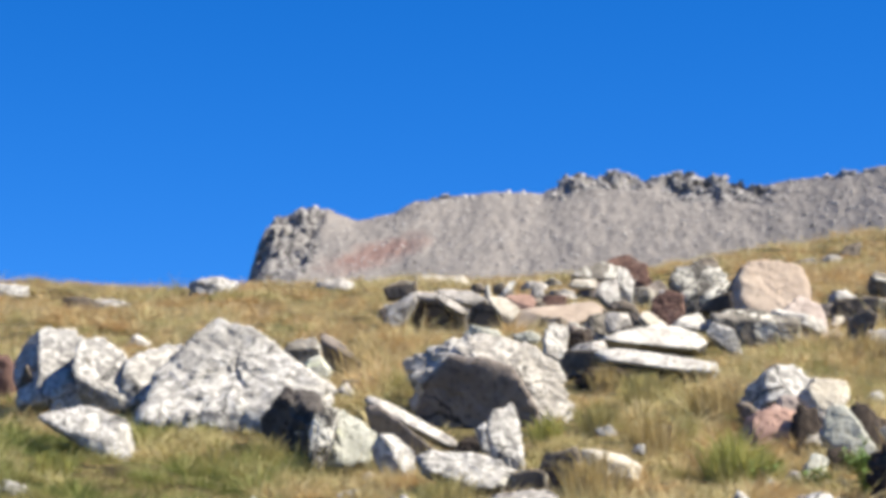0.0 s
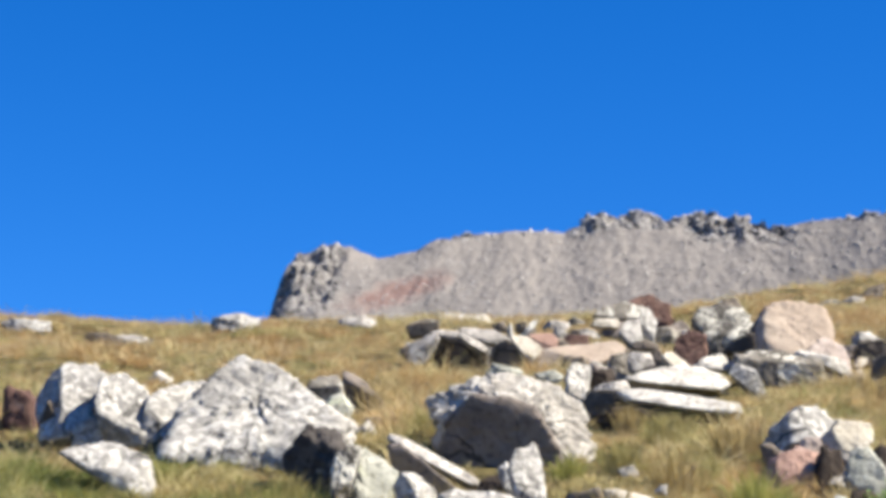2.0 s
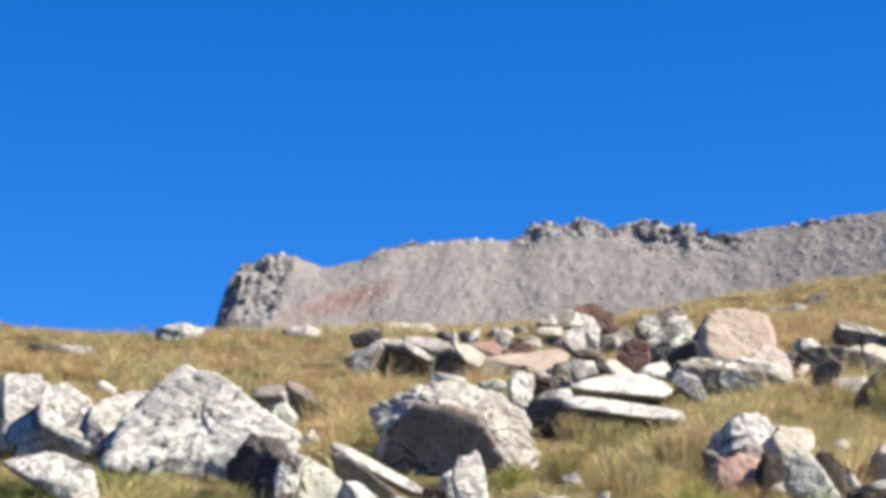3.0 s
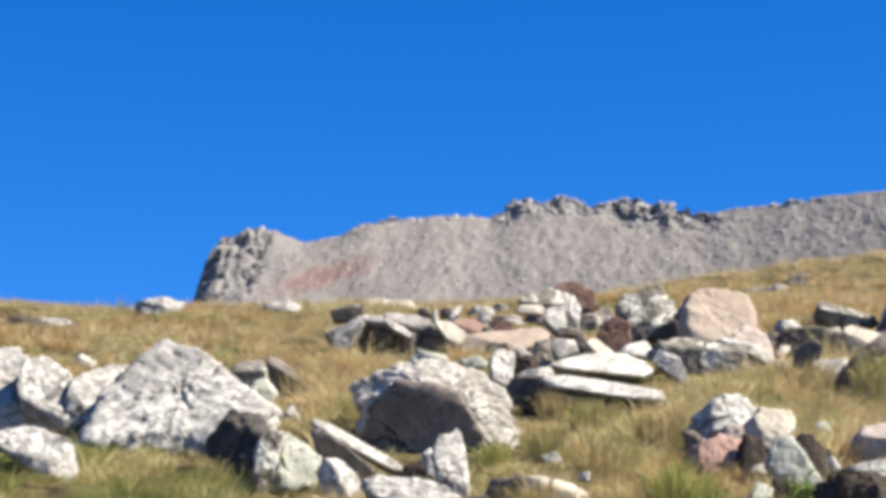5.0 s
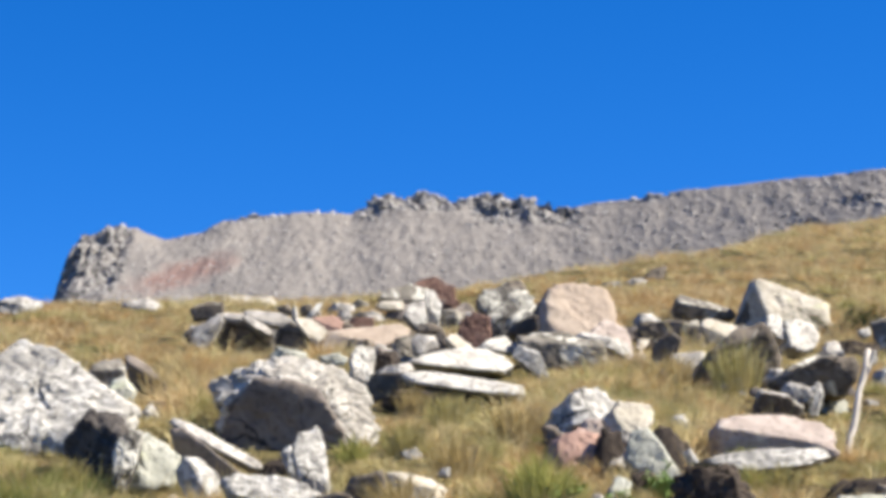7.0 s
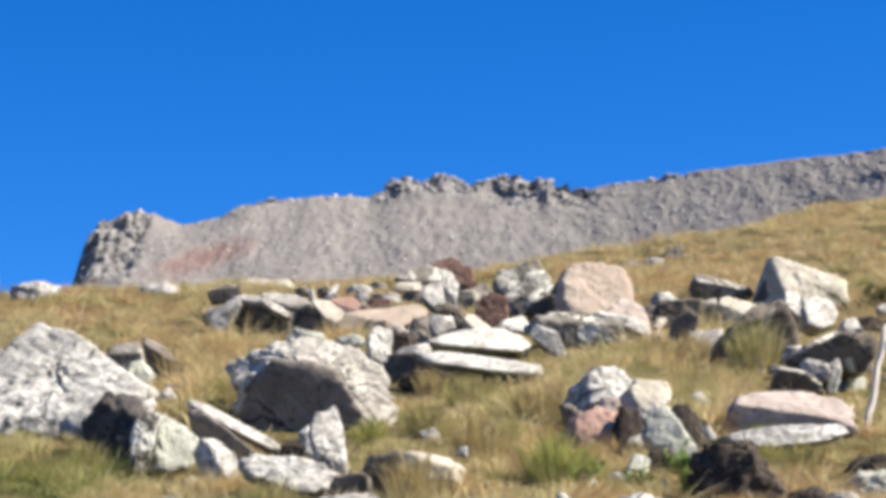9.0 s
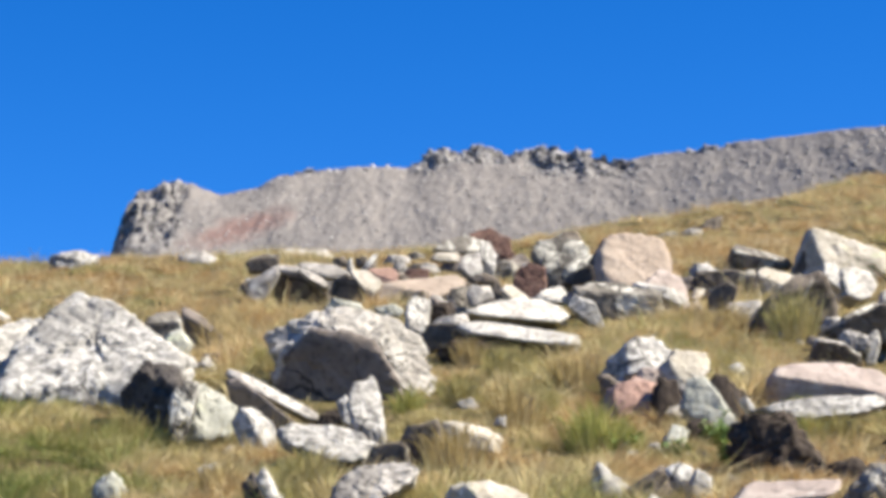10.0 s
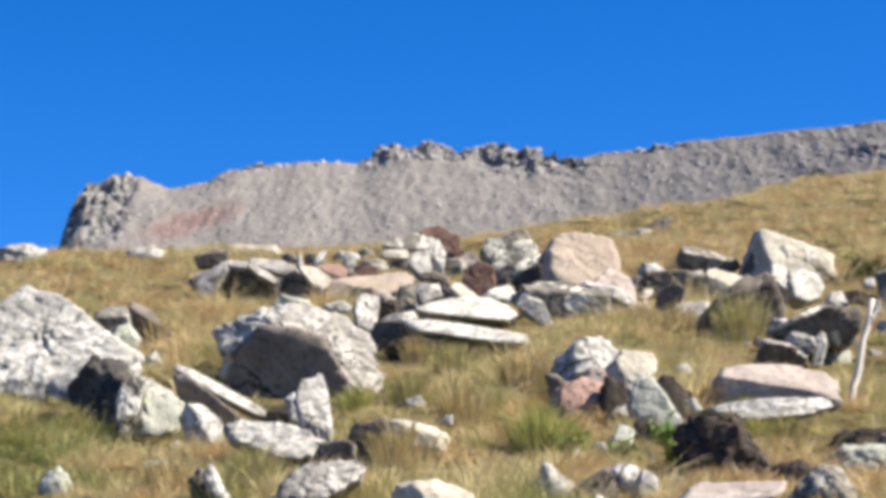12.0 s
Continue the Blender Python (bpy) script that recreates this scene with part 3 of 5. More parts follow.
# Peat face whose black also carries the shade of the overhang.
rock("soil_bank", "black peat bank with the shade below white slabs in its colour", peat_shade, (1.83, 10.39, 2.91), (0.49, 0.22, 0.38), ((167, 0.23), (34, 0.14), (86, 0.18), (118, 0.21)), ((-15, 5, .8), (20, -10, .85),), 93, 5, rough=2, category="soil")
rock("rock", "white pointed rock in grass", white, (1.02, 9.55, 2.67), (0.17, 0.15, 0.25), ((147, 0.10), (-166, 0.07), (49, 0.07)), ((25, 22, .78), (-60, 5, .85),), 94, 4, rough=.6)
rock("rock", "dark rock between white rocks", dark, (1.13, 9.50, 2.67), (0.27, 0.20, 0.19), ((130, 0.04), (-81, 0.05), (17, 0.12), (120, 0.04)), ((-15, 10, .8),), 95, 5)
rock("rock", "white half of a split rock", white, (1.31, 9.72, 2.73), (0.13, 0.10, 0.16), ((111, 0.07), (-155, 0.04), (-114, 0.04), (-20, 0.04), (70, 0.07)), ((10, 30, .78),), 96, 4, rough=.5)
rock("rock", "white half of a split rock", white, (1.37, 9.63, 2.70), (0.12, 0.10, 0.16), ((147, 0.04), (-170, 0.06), (-83, 0.05), (56, 0.06)), ((22, 30, .78),), 97, 4, rough=.5)
rock("rock", "white rock among others in grass", white, (1.14, 9.17, 2.54), (0.15, 0.11, 0.17), ((142, 0.06), (9, 0.07), (64, 0.08)), ((10, 35, .78),), 98, 4)
rock("rock", "grey and white mottled rock", grey, (1.28, 9.16, 2.53), (0.17, 0.12, 0.15), ((121, 0.07), (-167, 0.08), (-15, 0.07), (82, 0.07)), ((0, 30, .88),), 99, 5)
rock("rock", "small cream stone beside another", cream, (3.35, 20.26, 5.54), (0.10, 0.09, 0.18), ((101, 0.08), (-165, 0.03), (-7, 0.04)), (), 105, 4)
rock("rock", "small white stone beside a dark rock", white, (2.42, 15.74, 4.36), (0.09, 0.08, 0.17), ((117, 0.07), (-158, 0.02), (17, 0.05)), (), 110, 4)
rock("rock", "small pale stone half hidden in grass", pale, (2.79, 15.38, 4.24), (0.16, 0.12, 0.17), ((115, 0.06), (35, 0.08)), (), 113, 4)
rock("rock", "low lichen-green stone below slabs", mossy, (3.29, 14.83, 4.00), (0.19, 0.12, 0.16), ((102, 0.06),), (), 117, 4)
rock("rock", "small white stone above a dark slab", white, (4.05, 17.15, 4.91), (0.10, 0.07, 0.12), ((110, 0.04), (-162, 0.04), (-79, 0.03), (8, 0.05)), (), 118, 4)
rock("rock", "small white stone beside a stick", white, (3.88, 16.25, 4.57), (0.08, 0.10, 0.16), ((128, 0.04), (-172, 0.04), (-68, 0.04), (5, 0.04)), (), 119, 4)
rock("boulder", "grey boulder next to a shrub", grey, (4.55, 18.34, 5.11), (0.36, 0.25, 0.40), ((112, 0.17), (-173, 0.16), (-16, 0.15), (49, 0.18)), ((-30, 5, .8),), 120, 5, rough=.6)
rock("flat_rock", "white slab beside a dead stick", white, (4.02, 16.12, 4.40), (0.38, 0.22, 0.24), ((104, 0.11), (57, 0.12)), ((5, 45, .75),), 121, 5, rough=.6)
rock("rock", "dark rock edge in grass", dark, (2.67, 10.81, 2.95), (0.26, 0.18, 0.21), ((155, 0.12),), ((-10, 0, .88),), 124, 5)
rock("rock", "white stone in green grass", white, (-1.95, 10.45, 2.89), (0.19, 0.13, 0.16), ((127, 0.09), (52, 0.07), (69, 0.06)), ((10, 35, .88),), 125, 4)
rock("rock", "small pale stone behind a boulder", pale, (-1.90, 17.27, 4.82), (0.13, 0.09, 0.13), ((129, 0.05), (-115, 0.02), (-15, 0.05), (59, 0.06)), (), 126, 4)
rock("rock", "small white stone behind boulders", white, (-3.11, 18.73, 5.08), (0.12, 0.08, 0.15), ((135, 0.04), (-12, 0.05), (52, 0.06)), (), 127, 4)
rock("rock", "small white stone in reddish grass", white, (2.18, 13.68, 3.76), (0.11, 0.08, 0.14), ((113, 0.05), (31, 0.05)), (), 131, 4)
rock("soil_bank", "dark band above a lichen-green slab", peat_shade, (2.66, 11.05, 3.02), (0.42, 0.10, 0.19), ((145, 0.16), (76, 0.10), (98, 0.09)), (), 132, 5, rough=1.4, category="soil")
rock("soil_bank", "dark band above a lichen-green slab", peat_shade, (2.60, 11.21, 3.05), (0.41, 0.08, 0.16), ((139, 0.13), (23, 0.17)), (), 133, 5, rough=1.4, category="soil")
# Dark block where the hollow under the stone is in shade.
rock("soil_bank", "dark block painting a shaded hollow under a pointed stone", peat_shade, (1.63, 11.22, 3.08), (0.18, 0.07, 0.21), ((176, 0.09), (49, 0.08), (107, 0.10)), (), 144, 4, rough=1.4, category="soil")
rock("soil_bank", "dark mass at the back of a pile", peat_shade, (1.79, 11.72, 3.33), (0.19, 0.08, 0.26), ((171, 0.09), (-130, 0.06), (45, 0.10)), (), 145, 4, rough=1.4, category="soil")
rock("soil_bank", "dark soil under a low shrub", peat_shade, (4.10, 17.96, 4.92), (0.50, 0.09, 0.20), ((152, 0.21),), (), 147, 5, rough=1.4, category="soil")
rock("rock", "pale stone beside a white cracked block", pale, (3.83, 17.27, 4.80), (0.21, 0.13, 0.18), ((150, 0.07), (-97, 0.06), (-57, 0.07), (25, 0.09), (98, 0.08)), ((10, 35, .75),), 150, 4, rough=.7)
rock("soil_bank", "dark bare soil behind a grey boulder", peat_shade, (2.08, 10.25, 2.79), (0.23, 0.10, 0.18), ((158, 0.10), (-20, 0.09), (55, 0.10), (100, 0.08)), (), 153, 5, rough=1.6, category="soil")
rock("rock", "reddish-brown stone inside the pile", rosy, (1.47, 12.12, 3.46), (0.19, 0.13, 0.15), ((140, 0.06), (-104, 0.04), (-52, 0.06), (14, 0.09), (100, 0.06)), ((-5, 35, .8),), 154, 4, rough=.7)
rock("flat_rock", "flat pale slab in grass below the skyline", pale, (-3.23, 21.28, 5.78), (0.43, 0.17, 0.18), ((94, 0.09), (-35, 0.16), (74, 0.10)), ((5, 45, .75),), 158, 5)

rock("rock", "dark angular block at the end of a slab row", dark, (-0.64, 19.66, 5.60), (0.28, 0.15, 0.17), ((-158, 0.129), (-83, 0.074), (83, 0.086), (121, 0.076),), (), 2001, 5, faces_at=((-0.11, -0.57, 0.81, 0.051), (0.02, -0.98, -0.17, 0.038),), rough=0.6)
rock("flat_rock", "pale wedge at the foot of layered slabs", pale, (-0.60, 18.68, 5.23), (0.26, 0.18, 0.31), ((-154, 0.172), (-83, 0.142), (-30, 0.067), (29, 0.162), (110, 0.114), (170, 0.108),), (), 2002, 5, faces_at=((-0.38, -0.64, 0.66, 0.048), (0.09, -0.98, -0.15, 0.050),), rough=0.6)
rock("flat_rock", "pale cap slab lying over dark layered rock", pale, (-0.43, 18.78, 5.38), (0.25, 0.12, 0.14), ((-135, 0.082), (-104, 0.053), (-49, 0.095), (44, 0.076), (111, 0.052),), (), 2003, 5, faces_at=((0.10, -0.57, 0.81, -0.011), (-0.03, -0.97, -0.26, 0.045),), rough=0.6)
# Face under the thin slab, given dark stone to stand for shade.
rock("rock", "dark piece standing for the shaded face under layered slabs", dark, (-0.34, 18.83, 5.21), (0.51, 0.19, 0.32), ((-173, 0.246), (-4, 0.251), (62, 0.137), (85, 0.144), (143, 0.224),), (), 2004, 5, faces_at=((-0.25, -0.92, -0.30, 0.033),), rough=0.6)
# Lit edge of that slab, as its own pale piece.
rock("flat_rock", "pale strip standing for the lit edge of a thin slab", pale, (-0.22, 18.59, 5.27), (0.27, 0.25, 0.19), ((-133, 0.040), (-121, 0.036), (-53, 0.128), (46, 0.050), (63, 0.047), (117, 0.122),), (), 2005, 5, faces_at=((0.39, -0.57, 0.72, 0.009), (-0.16, -0.94, -0.30, 0.085),), rough=0.6)
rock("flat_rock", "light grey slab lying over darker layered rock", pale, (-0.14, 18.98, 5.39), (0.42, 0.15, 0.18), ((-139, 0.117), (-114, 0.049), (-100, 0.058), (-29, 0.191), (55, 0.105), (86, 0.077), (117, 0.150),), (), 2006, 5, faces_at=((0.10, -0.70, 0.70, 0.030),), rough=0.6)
# Front of the light grey slab, coloured dark for its shade.
rock("rock", "dark piece standing for a shaded slab end", dark, (0.05, 18.52, 5.11), (0.32, 0.22, 0.36), ((-110, 0.152), (-100, 0.155), (-56, 0.218), (22, 0.093), (53, 0.131), (123, 0.160), (173, 0.149),), (), 2007, 5, faces_at=((-0.20, -0.95, -0.25, 0.054),), rough=0.4)
rock("rock", "narrow white stone standing on edge", white, (0.06, 18.78, 5.39), (0.06, 0.10, 0.14), ((-115, 0.049), (9, 0.021), (104, 0.065), (175, 0.029),), (), 2008, 5, rough=0.6)
rock("rock", "slim white stone leaning against pale rock", white, (0.20, 18.78, 5.41), (0.16, 0.12, 0.17), ((-112, 0.091), (-42, 0.028), (-26, 0.035), (107, 0.056), (142, 0.022),), (), 2009, 5, rough=0.6)
rock("rock", "cream wedge of rock leaning on a slab", cream, (0.17, 18.49, 5.18), (0.26, 0.21, 0.25), ((-147, 0.041), (-40, 0.106), (-20, 0.112), (51, 0.105),), (), 2010, 5, faces_at=((0.20, -0.81, 0.55, 0.064),), rough=0.4)
rock("rock", "dark stone in a gap below the skyline", dark, (-0.02, 20.24, 5.72), (0.14, 0.09, 0.11), ((-157, 0.058), (-78, 0.045), (23, 0.054), (107, 0.042),), (), 2011, 5, rough=0.6)
rock("rock", "dark stone beside a leaning white stone", dark, (0.15, 19.85, 5.64), (0.11, 0.09, 0.11), ((-173, 0.052), (-80, 0.044), (6, 0.051), (108, 0.037),), (), 2012, 5, rough=0.6)
rock("flat_rock", "rosy flat rock behind pale stones", rosy, (0.32, 20.00, 5.51), (0.28, 0.13, 0.26), ((-165, 0.113), (-97, 0.120), (-22, 0.115), (39, 0.138), (100, 0.115),), (), 2013, 5, faces_at=((0.15, -0.77, 0.62, 0.066),), rough=0.6)
rock("rock", "dark brown block filling a dark gap", redrock, (0.57, 20.05, 5.52), (0.29, 0.10, 0.20), ((-94, 0.093), (-7, 0.132), (155, 0.095),), (), 2014, 5, rough=0.6)
rock("rock", "pale lichened stone below the skyline", pale, (0.47, 20.34, 5.69), (0.13, 0.11, 0.13), ((-129, 0.049), (-61, 0.060), (13, 0.056), (100, 0.058), (159, 0.057),), (), 2015, 5, rough=0.6)
rock("flat_rock", "long pinkish-tan stone slab", tanrock, (0.58, 18.55, 5.12), (0.74, 0.26, 0.36), ((-171, 0.365), (-67, 0.111), (-60, 0.113), (-28, 0.268), (58, 0.303), (99, 0.131), (134, 0.268),), (), 2016, 5, faces_at=((0.10, -0.74, 0.67, 0.087),), rough=0.35)
rock("boulder", "big weathered grey boulder with a shaded front and pale crown", weathered, (0.05, 13.22, 3.81), (0.93, 0.66, 0.52), ((-165, 0.444), (-146, 0.441), (-12, 0.495), (18, 0.385), (53, 0.293), (66, 0.271), (117, 0.321), (123, 0.340), (159, 0.447),), (), 2017, 6, faces_at=((0.12, -0.72, 0.68, 0.195), (0.60, -0.74, 0.29, 0.214), (-0.38, -0.72, 0.58, 0.258), (-0.12, -0.93, -0.34, 0.168),), rough=0.9)
# Brown shell over the boulder's front; its shade is put into the colour.
rock("rock", "smooth brown shell standing for the shaded lower face of a boulder", brown, (-0.01, 13.22, 3.73), (0.70, 0.50, 0.41), ((-137, 0.350), (28, 0.247), (66, 0.201), (85, 0.191), (131, 0.252), (173, 0.330),), (), 2018, 5, faces_at=((-0.12, -0.93, -0.34, 0.164),), rough=0.35)
rock("flat_rock", "flat pale stones behind a boulder", mossy, (0.00, 15.18, 4.42), (0.25, 0.11, 0.13), ((-111, 0.057), (-77, 0.063), (78, 0.047), (144, 0.093),), (), 2019, 5, rough=0.9)
rock("flat_rock", "low greenish slab in grass", mossy, (0.29, 15.47, 4.45), (0.20, 0.08, 0.09), ((-157, 0.084), (-96, 0.040), (-38, 0.076), (60, 0.053), (103, 0.040),), (), 2020, 5, rough=0.8)
rock("rock", "white angular rock beside a boulder", bright, (0.48, 15.76, 4.43), (0.18, 0.30, 0.34), ((-173, 0.084), (-123, 0.140), (-53, 0.142), (-5, 0.077), (68, 0.155), (129, 0.141), (169, 0.093),), (), 2021, 5, faces_at=((0.26, -0.87, 0.41, 0.099),), rough=0.8)
# Fills the gap with a dark colour in place of shade.
rock("soil_bank", "dark block painting the shaded gap between white rocks", peat_shade, (0.64, 15.94, 4.50), (0.19, 0.16, 0.19), ((-173, 0.099), (-80, 0.080), (-39, 0.065), (12, 0.096), (98, 0.084), (171, 0.087),), (), 2022, 5, rough=1.2, category="soil")
rock("rock", "grey stone behind white slabs", grey, (0.82, 16.98, 4.76), (0.26, 0.15, 0.27), ((-121, 0.136), (-80, 0.129), (-7, 0.117), (44, 0.149), (99, 0.124), (166, 0.105),), (), 2023, 5, rough=0.9)
rock("rock", "light grey stone under an arched splinter", pale, (0.94, 16.83, 4.79), (0.21, 0.11, 0.16), ((-164, 0.100), (-37, 0.079), (23, 0.098), (151, 0.091),), (), 2024, 5, rough=0.6)
rock("rock", "dark curved splinter of rock", dark, (0.95, 16.54, 4.85), (0.21, 0.14, 0.09), ((-114, 0.057), (-95, 0.037), (15, 0.088), (63, 0.048), (100, 0.043), (143, 0.074),), (), 2025, 5, rough=0.4)
rock("rock", "dark splinter leaning on a white slab", dark, (1.04, 16.54, 4.77), (0.12, 0.14, 0.17), ((-158, 0.032), (-83, 0.084), (10, 0.045), (28, 0.040), (111, 0.079),), (), 2026, 5, rough=0.4)
rock("rock", "cream-pink tip of a splintered slab", cream, (1.14, 16.35, 4.71), (0.19, 0.20, 0.14), ((-139, 0.058), (-99, 0.057), (-39, 0.095), (50, 0.039), (78, 0.054), (140, 0.089),), (), 2027, 5, faces_at=((0.30, -0.75, 0.60, 0.035),), rough=0.4)
rock("soil_bank", "dark soil under a splinter", peat_shade, (0.98, 16.45, 4.66), (0.28, 0.20, 0.08), ((-107, 0.067), (-82, 0.030), (7, 0.137), (116, 0.037),), (), 2028, 5, rough=0.6, category="soil")
rock("flat_rock", "bright smooth white slab lying on another slab", bright, (1.13, 16.11, 4.55), (0.75, 0.60, 0.19), ((-106, 0.137), (-94, 0.084), (-51, 0.261), (34, 0.290), (63, 0.171), (102, 0.090), (115, 0.127),), (), 2029, 5, faces_at=((0.20, -0.67, 0.71, 0.061), (0.64, -0.64, 0.43, 0.249),), rough=0.3)
rock("rock", "white rock in front of a tan boulder", bright, (1.41, 16.93, 4.81), (0.27, 0.13, 0.15), ((-95, 0.063), (-6, 0.134), (44, 0.112), (110, 0.041), (129, 0.046),), (), 2030, 5, faces_at=((0.21, -0.74, 0.64, 0.036),), rough=0.6)
rock("flat_rock", "long thin white slab overhanging dark soil", bright, (1.05, 14.81, 4.17), (0.75, 0.50, 0.21), ((-146, 0.271), (-101, 0.057), (-14, 0.374), (50, 0.205), (80, 0.056), (108, 0.178),), (), 2031, 5, faces_at=((0.00, -0.60, 0.80, 0.066),), rough=0.7)
rock("rock", "pale broken stone at the end of a slab", pale, (0.66, 15.28, 4.34), (0.26, 0.10, 0.11), ((-100, 0.053), (-70, 0.058), (16, 0.123), (99, 0.039), (135, 0.072),), (), 2032, 5)
rock("rock", "dark blue-grey rock under the end of a slab", dark, (0.64, 14.98, 4.19), (0.35, 0.15, 0.18), ((-147, 0.147), (-79, 0.065), (-56, 0.076), (62, 0.108), (149, 0.154),), (), 2033, 5, faces_at=((-0.20, -0.97, -0.10, 0.046),), rough=0.6)
# Soil under the slab, coloured dark enough to include its shade.
rock("soil_bank", "dark brown soil with shade under a slab in its colour", peat_shade, (0.85, 14.80, 4.08), (0.67, 0.30, 0.21), ((-140, 0.270), (-79, 0.104), (-35, 0.264), (76, 0.103), (95, 0.105), (140, 0.246),), (), 2034, 5, rough=1.3, category="soil")
rock("rock", "dark brown rock at the crest", redrock, (1.37, 22.67, 6.32), (0.47, 0.22, 0.36), ((-144, 0.122), (-99, 0.153), (-43, 0.244), (18, 0.190), (58, 0.163), (121, 0.215),), (), 2035, 5, faces_at=((0.10, -0.93, 0.36, 0.082),), rough=0.8)
rock("rock", "grey rock with a dark flank under the skyline", grey, (1.03, 22.09, 6.23), (0.48, 0.17, 0.20), ((-101, 0.100), (-85, 0.096), (-10, 0.227), (72, 0.117), (106, 0.074), (131, 0.114),), (), 2036, 5, faces_at=((0.11, -0.90, 0.42, 0.037),), rough=0.6)
rock("rock", "white angular rock below the skyline", white, (1.21, 20.63, 5.76), (0.18, 0.16, 0.42), ((-138, 0.164), (-65, 0.175), (-9, 0.073), (26, 0.120), (84, 0.202), (168, 0.092),), (), 2037, 5, faces_at=((0.41, -0.82, 0.41, 0.065),), rough=0.6)
rock("rock", "pale rock below a white rock", pale, (1.06, 20.52, 5.72), (0.22, 0.18, 0.26), ((-140, 0.085), (-71, 0.122), (7, 0.096), (99, 0.116), (150, 0.091),), (), 2038, 5, faces_at=((0.10, -0.88, 0.47, 0.052),), rough=0.6)
rock("flat_rock", "low cream rock in dry grass", cream, (0.88, 21.60, 6.02), (0.28, 0.10, 0.09), ((-116, 0.067), (124, 0.072),), (), 2039, 5, rough=0.5)
rock("rock", "white rock streaked with dark grey", piebald, (1.67, 18.88, 5.40), (0.47, 0.33, 0.48), ((-151, 0.166), (-97, 0.239), (-55, 0.202), (-22, 0.196), (24, 0.243), (58, 0.256), (97, 0.228), (156, 0.251),), (), 2040, 5, faces_at=((0.05, -0.86, 0.51, 0.106),), rough=1.1)
rock("rock", "rounded dark reddish rock in grass", redrock, (1.35, 18.00, 5.07), (0.28, 0.22, 0.36), ((-134, 0.164), (-95, 0.176), (-46, 0.163), (68, 0.174), (121, 0.145), (167, 0.116),), (), 2041, 5, faces_at=((-0.16, -0.94, 0.31, 0.075),), rough=0.5)
rock("rock", "dark rock between streaked rock and slab", dark, (1.77, 18.39, 5.22), (0.29, 0.14, 0.16), ((-95, 0.085), (-79, 0.072), (-10, 0.134), (78, 0.094), (114, 0.048), (147, 0.083),), (), 2042, 5, faces_at=((-0.20, -0.97, -0.10, 0.042),), rough=0.6)
rock("boulder", "large tan sandstone-coloured boulder", tanrock, (2.11, 17.84, 5.11), (0.57, 0.60, 0.63), ((-132, 0.321), (-106, 0.285), (-70, 0.316), (17, 0.312), (59, 0.350), (121, 0.338), (154, 0.322),), (), 2043, 5, faces_at=((0.18, -0.87, 0.46, 0.187), (0.76, -0.51, 0.41, 0.281),), rough=0.4)
rock("rock", "pinkish-tan toe of a boulder", pink, (2.25, 17.40, 4.87), (0.39, 0.40, 0.43), ((-158, 0.168), (-107, 0.186), (-74, 0.227), (25, 0.188), (67, 0.199), (134, 0.156),), (), 2044, 5, faces_at=((0.31, -0.83, 0.47, 0.115),), rough=0.4)
rock("flat_rock", "flat grey slab with a white upper edge", grey, (1.89, 16.92, 4.74), (0.66, 0.40, 0.36), ((-157, 0.261), (-146, 0.231), (-97, 0.166), (-76, 0.195), (8, 0.314), (71, 0.169), (118, 0.254),), (), 2045, 5, faces_at=((0.07, -0.50, 0.86, 0.107), (-0.01, -1.00, -0.09, 0.115),), rough=0.7)
rock("flat_rock", "white slab edge below a tan boulder", bright, (2.21, 17.27, 4.86), (0.44, 0.25, 0.21), ((-116, 0.028), (-51, 0.178), (32, 0.160), (76, 0.064), (115, 0.165),), (), 2046, 5, rough=0.5)
rock("rock", "pale toe of a grey slab", white, (1.60, 16.28, 4.55), (0.28, 0.15, 0.27), ((-135, 0.040), (-69, 0.157), (20, 0.092), (71, 0.108), (125, 0.150),), (), 2047, 5, rough=0.7)
rock("rock", "small pale stone beside a tan boulder", cream, (2.56, 17.81, 4.96), (0.12, 0.08, 0.10), ((-115, 0.049), (-55, 0.035), (96, 0.043), (147, 0.039),), (), 2048, 5, rough=0.6)
rock("flat_rock", "slab with a white top and black shaded front", grey, (3.63, 21.34, 5.94), (0.56, 0.45, 0.24), ((-164, 0.263), (-128, 0.199), (-76, 0.166), (25, 0.214), (73, 0.053), (73, 0.053), (143, 0.244),), (), 2049, 5, faces_at=((0.15, -0.67, 0.73, 0.070), (-0.10, -0.85, -0.52, 0.129),), rough=0.35)
rock("boulder", "angular light-grey block with a dark side", cream, (4.22, 20.91, 5.83), (0.84, 0.80, 0.52), ((-160, 0.436), (71, 0.183), (80, 0.210), (158, 0.343),), (), 2050, 5, faces_at=((-0.85, -0.52, -0.10, 0.351), (0.29, -0.92, 0.28, 0.216),), rough=0.25)
# Wedge coloured dark to stand for the block's unlit left side.
rock("rock", "dark wedge standing for the shaded side of an angular block", dark, (3.92, 21.03, 5.86), (0.20, 0.70, 0.49), ((-155, 0.162), (-80, 0.229), (-8, 0.073), (47, 0.216), (159, 0.036),), (), 2051, 5, faces_at=((-0.81, -0.55, -0.20, 0.176),), rough=0.3)
rock("rock", "cream-white rock between dark rocks", cream, (3.27, 18.53, 5.18), (0.32, 0.18, 0.25), ((-158, 0.131), (-108, 0.116), (-51, 0.097), (-22, 0.130), (73, 0.099), (104, 0.136), (152, 0.169),), (), 2052, 5, faces_at=((0.25, -0.76, 0.60, 0.054),), rough=0.4)
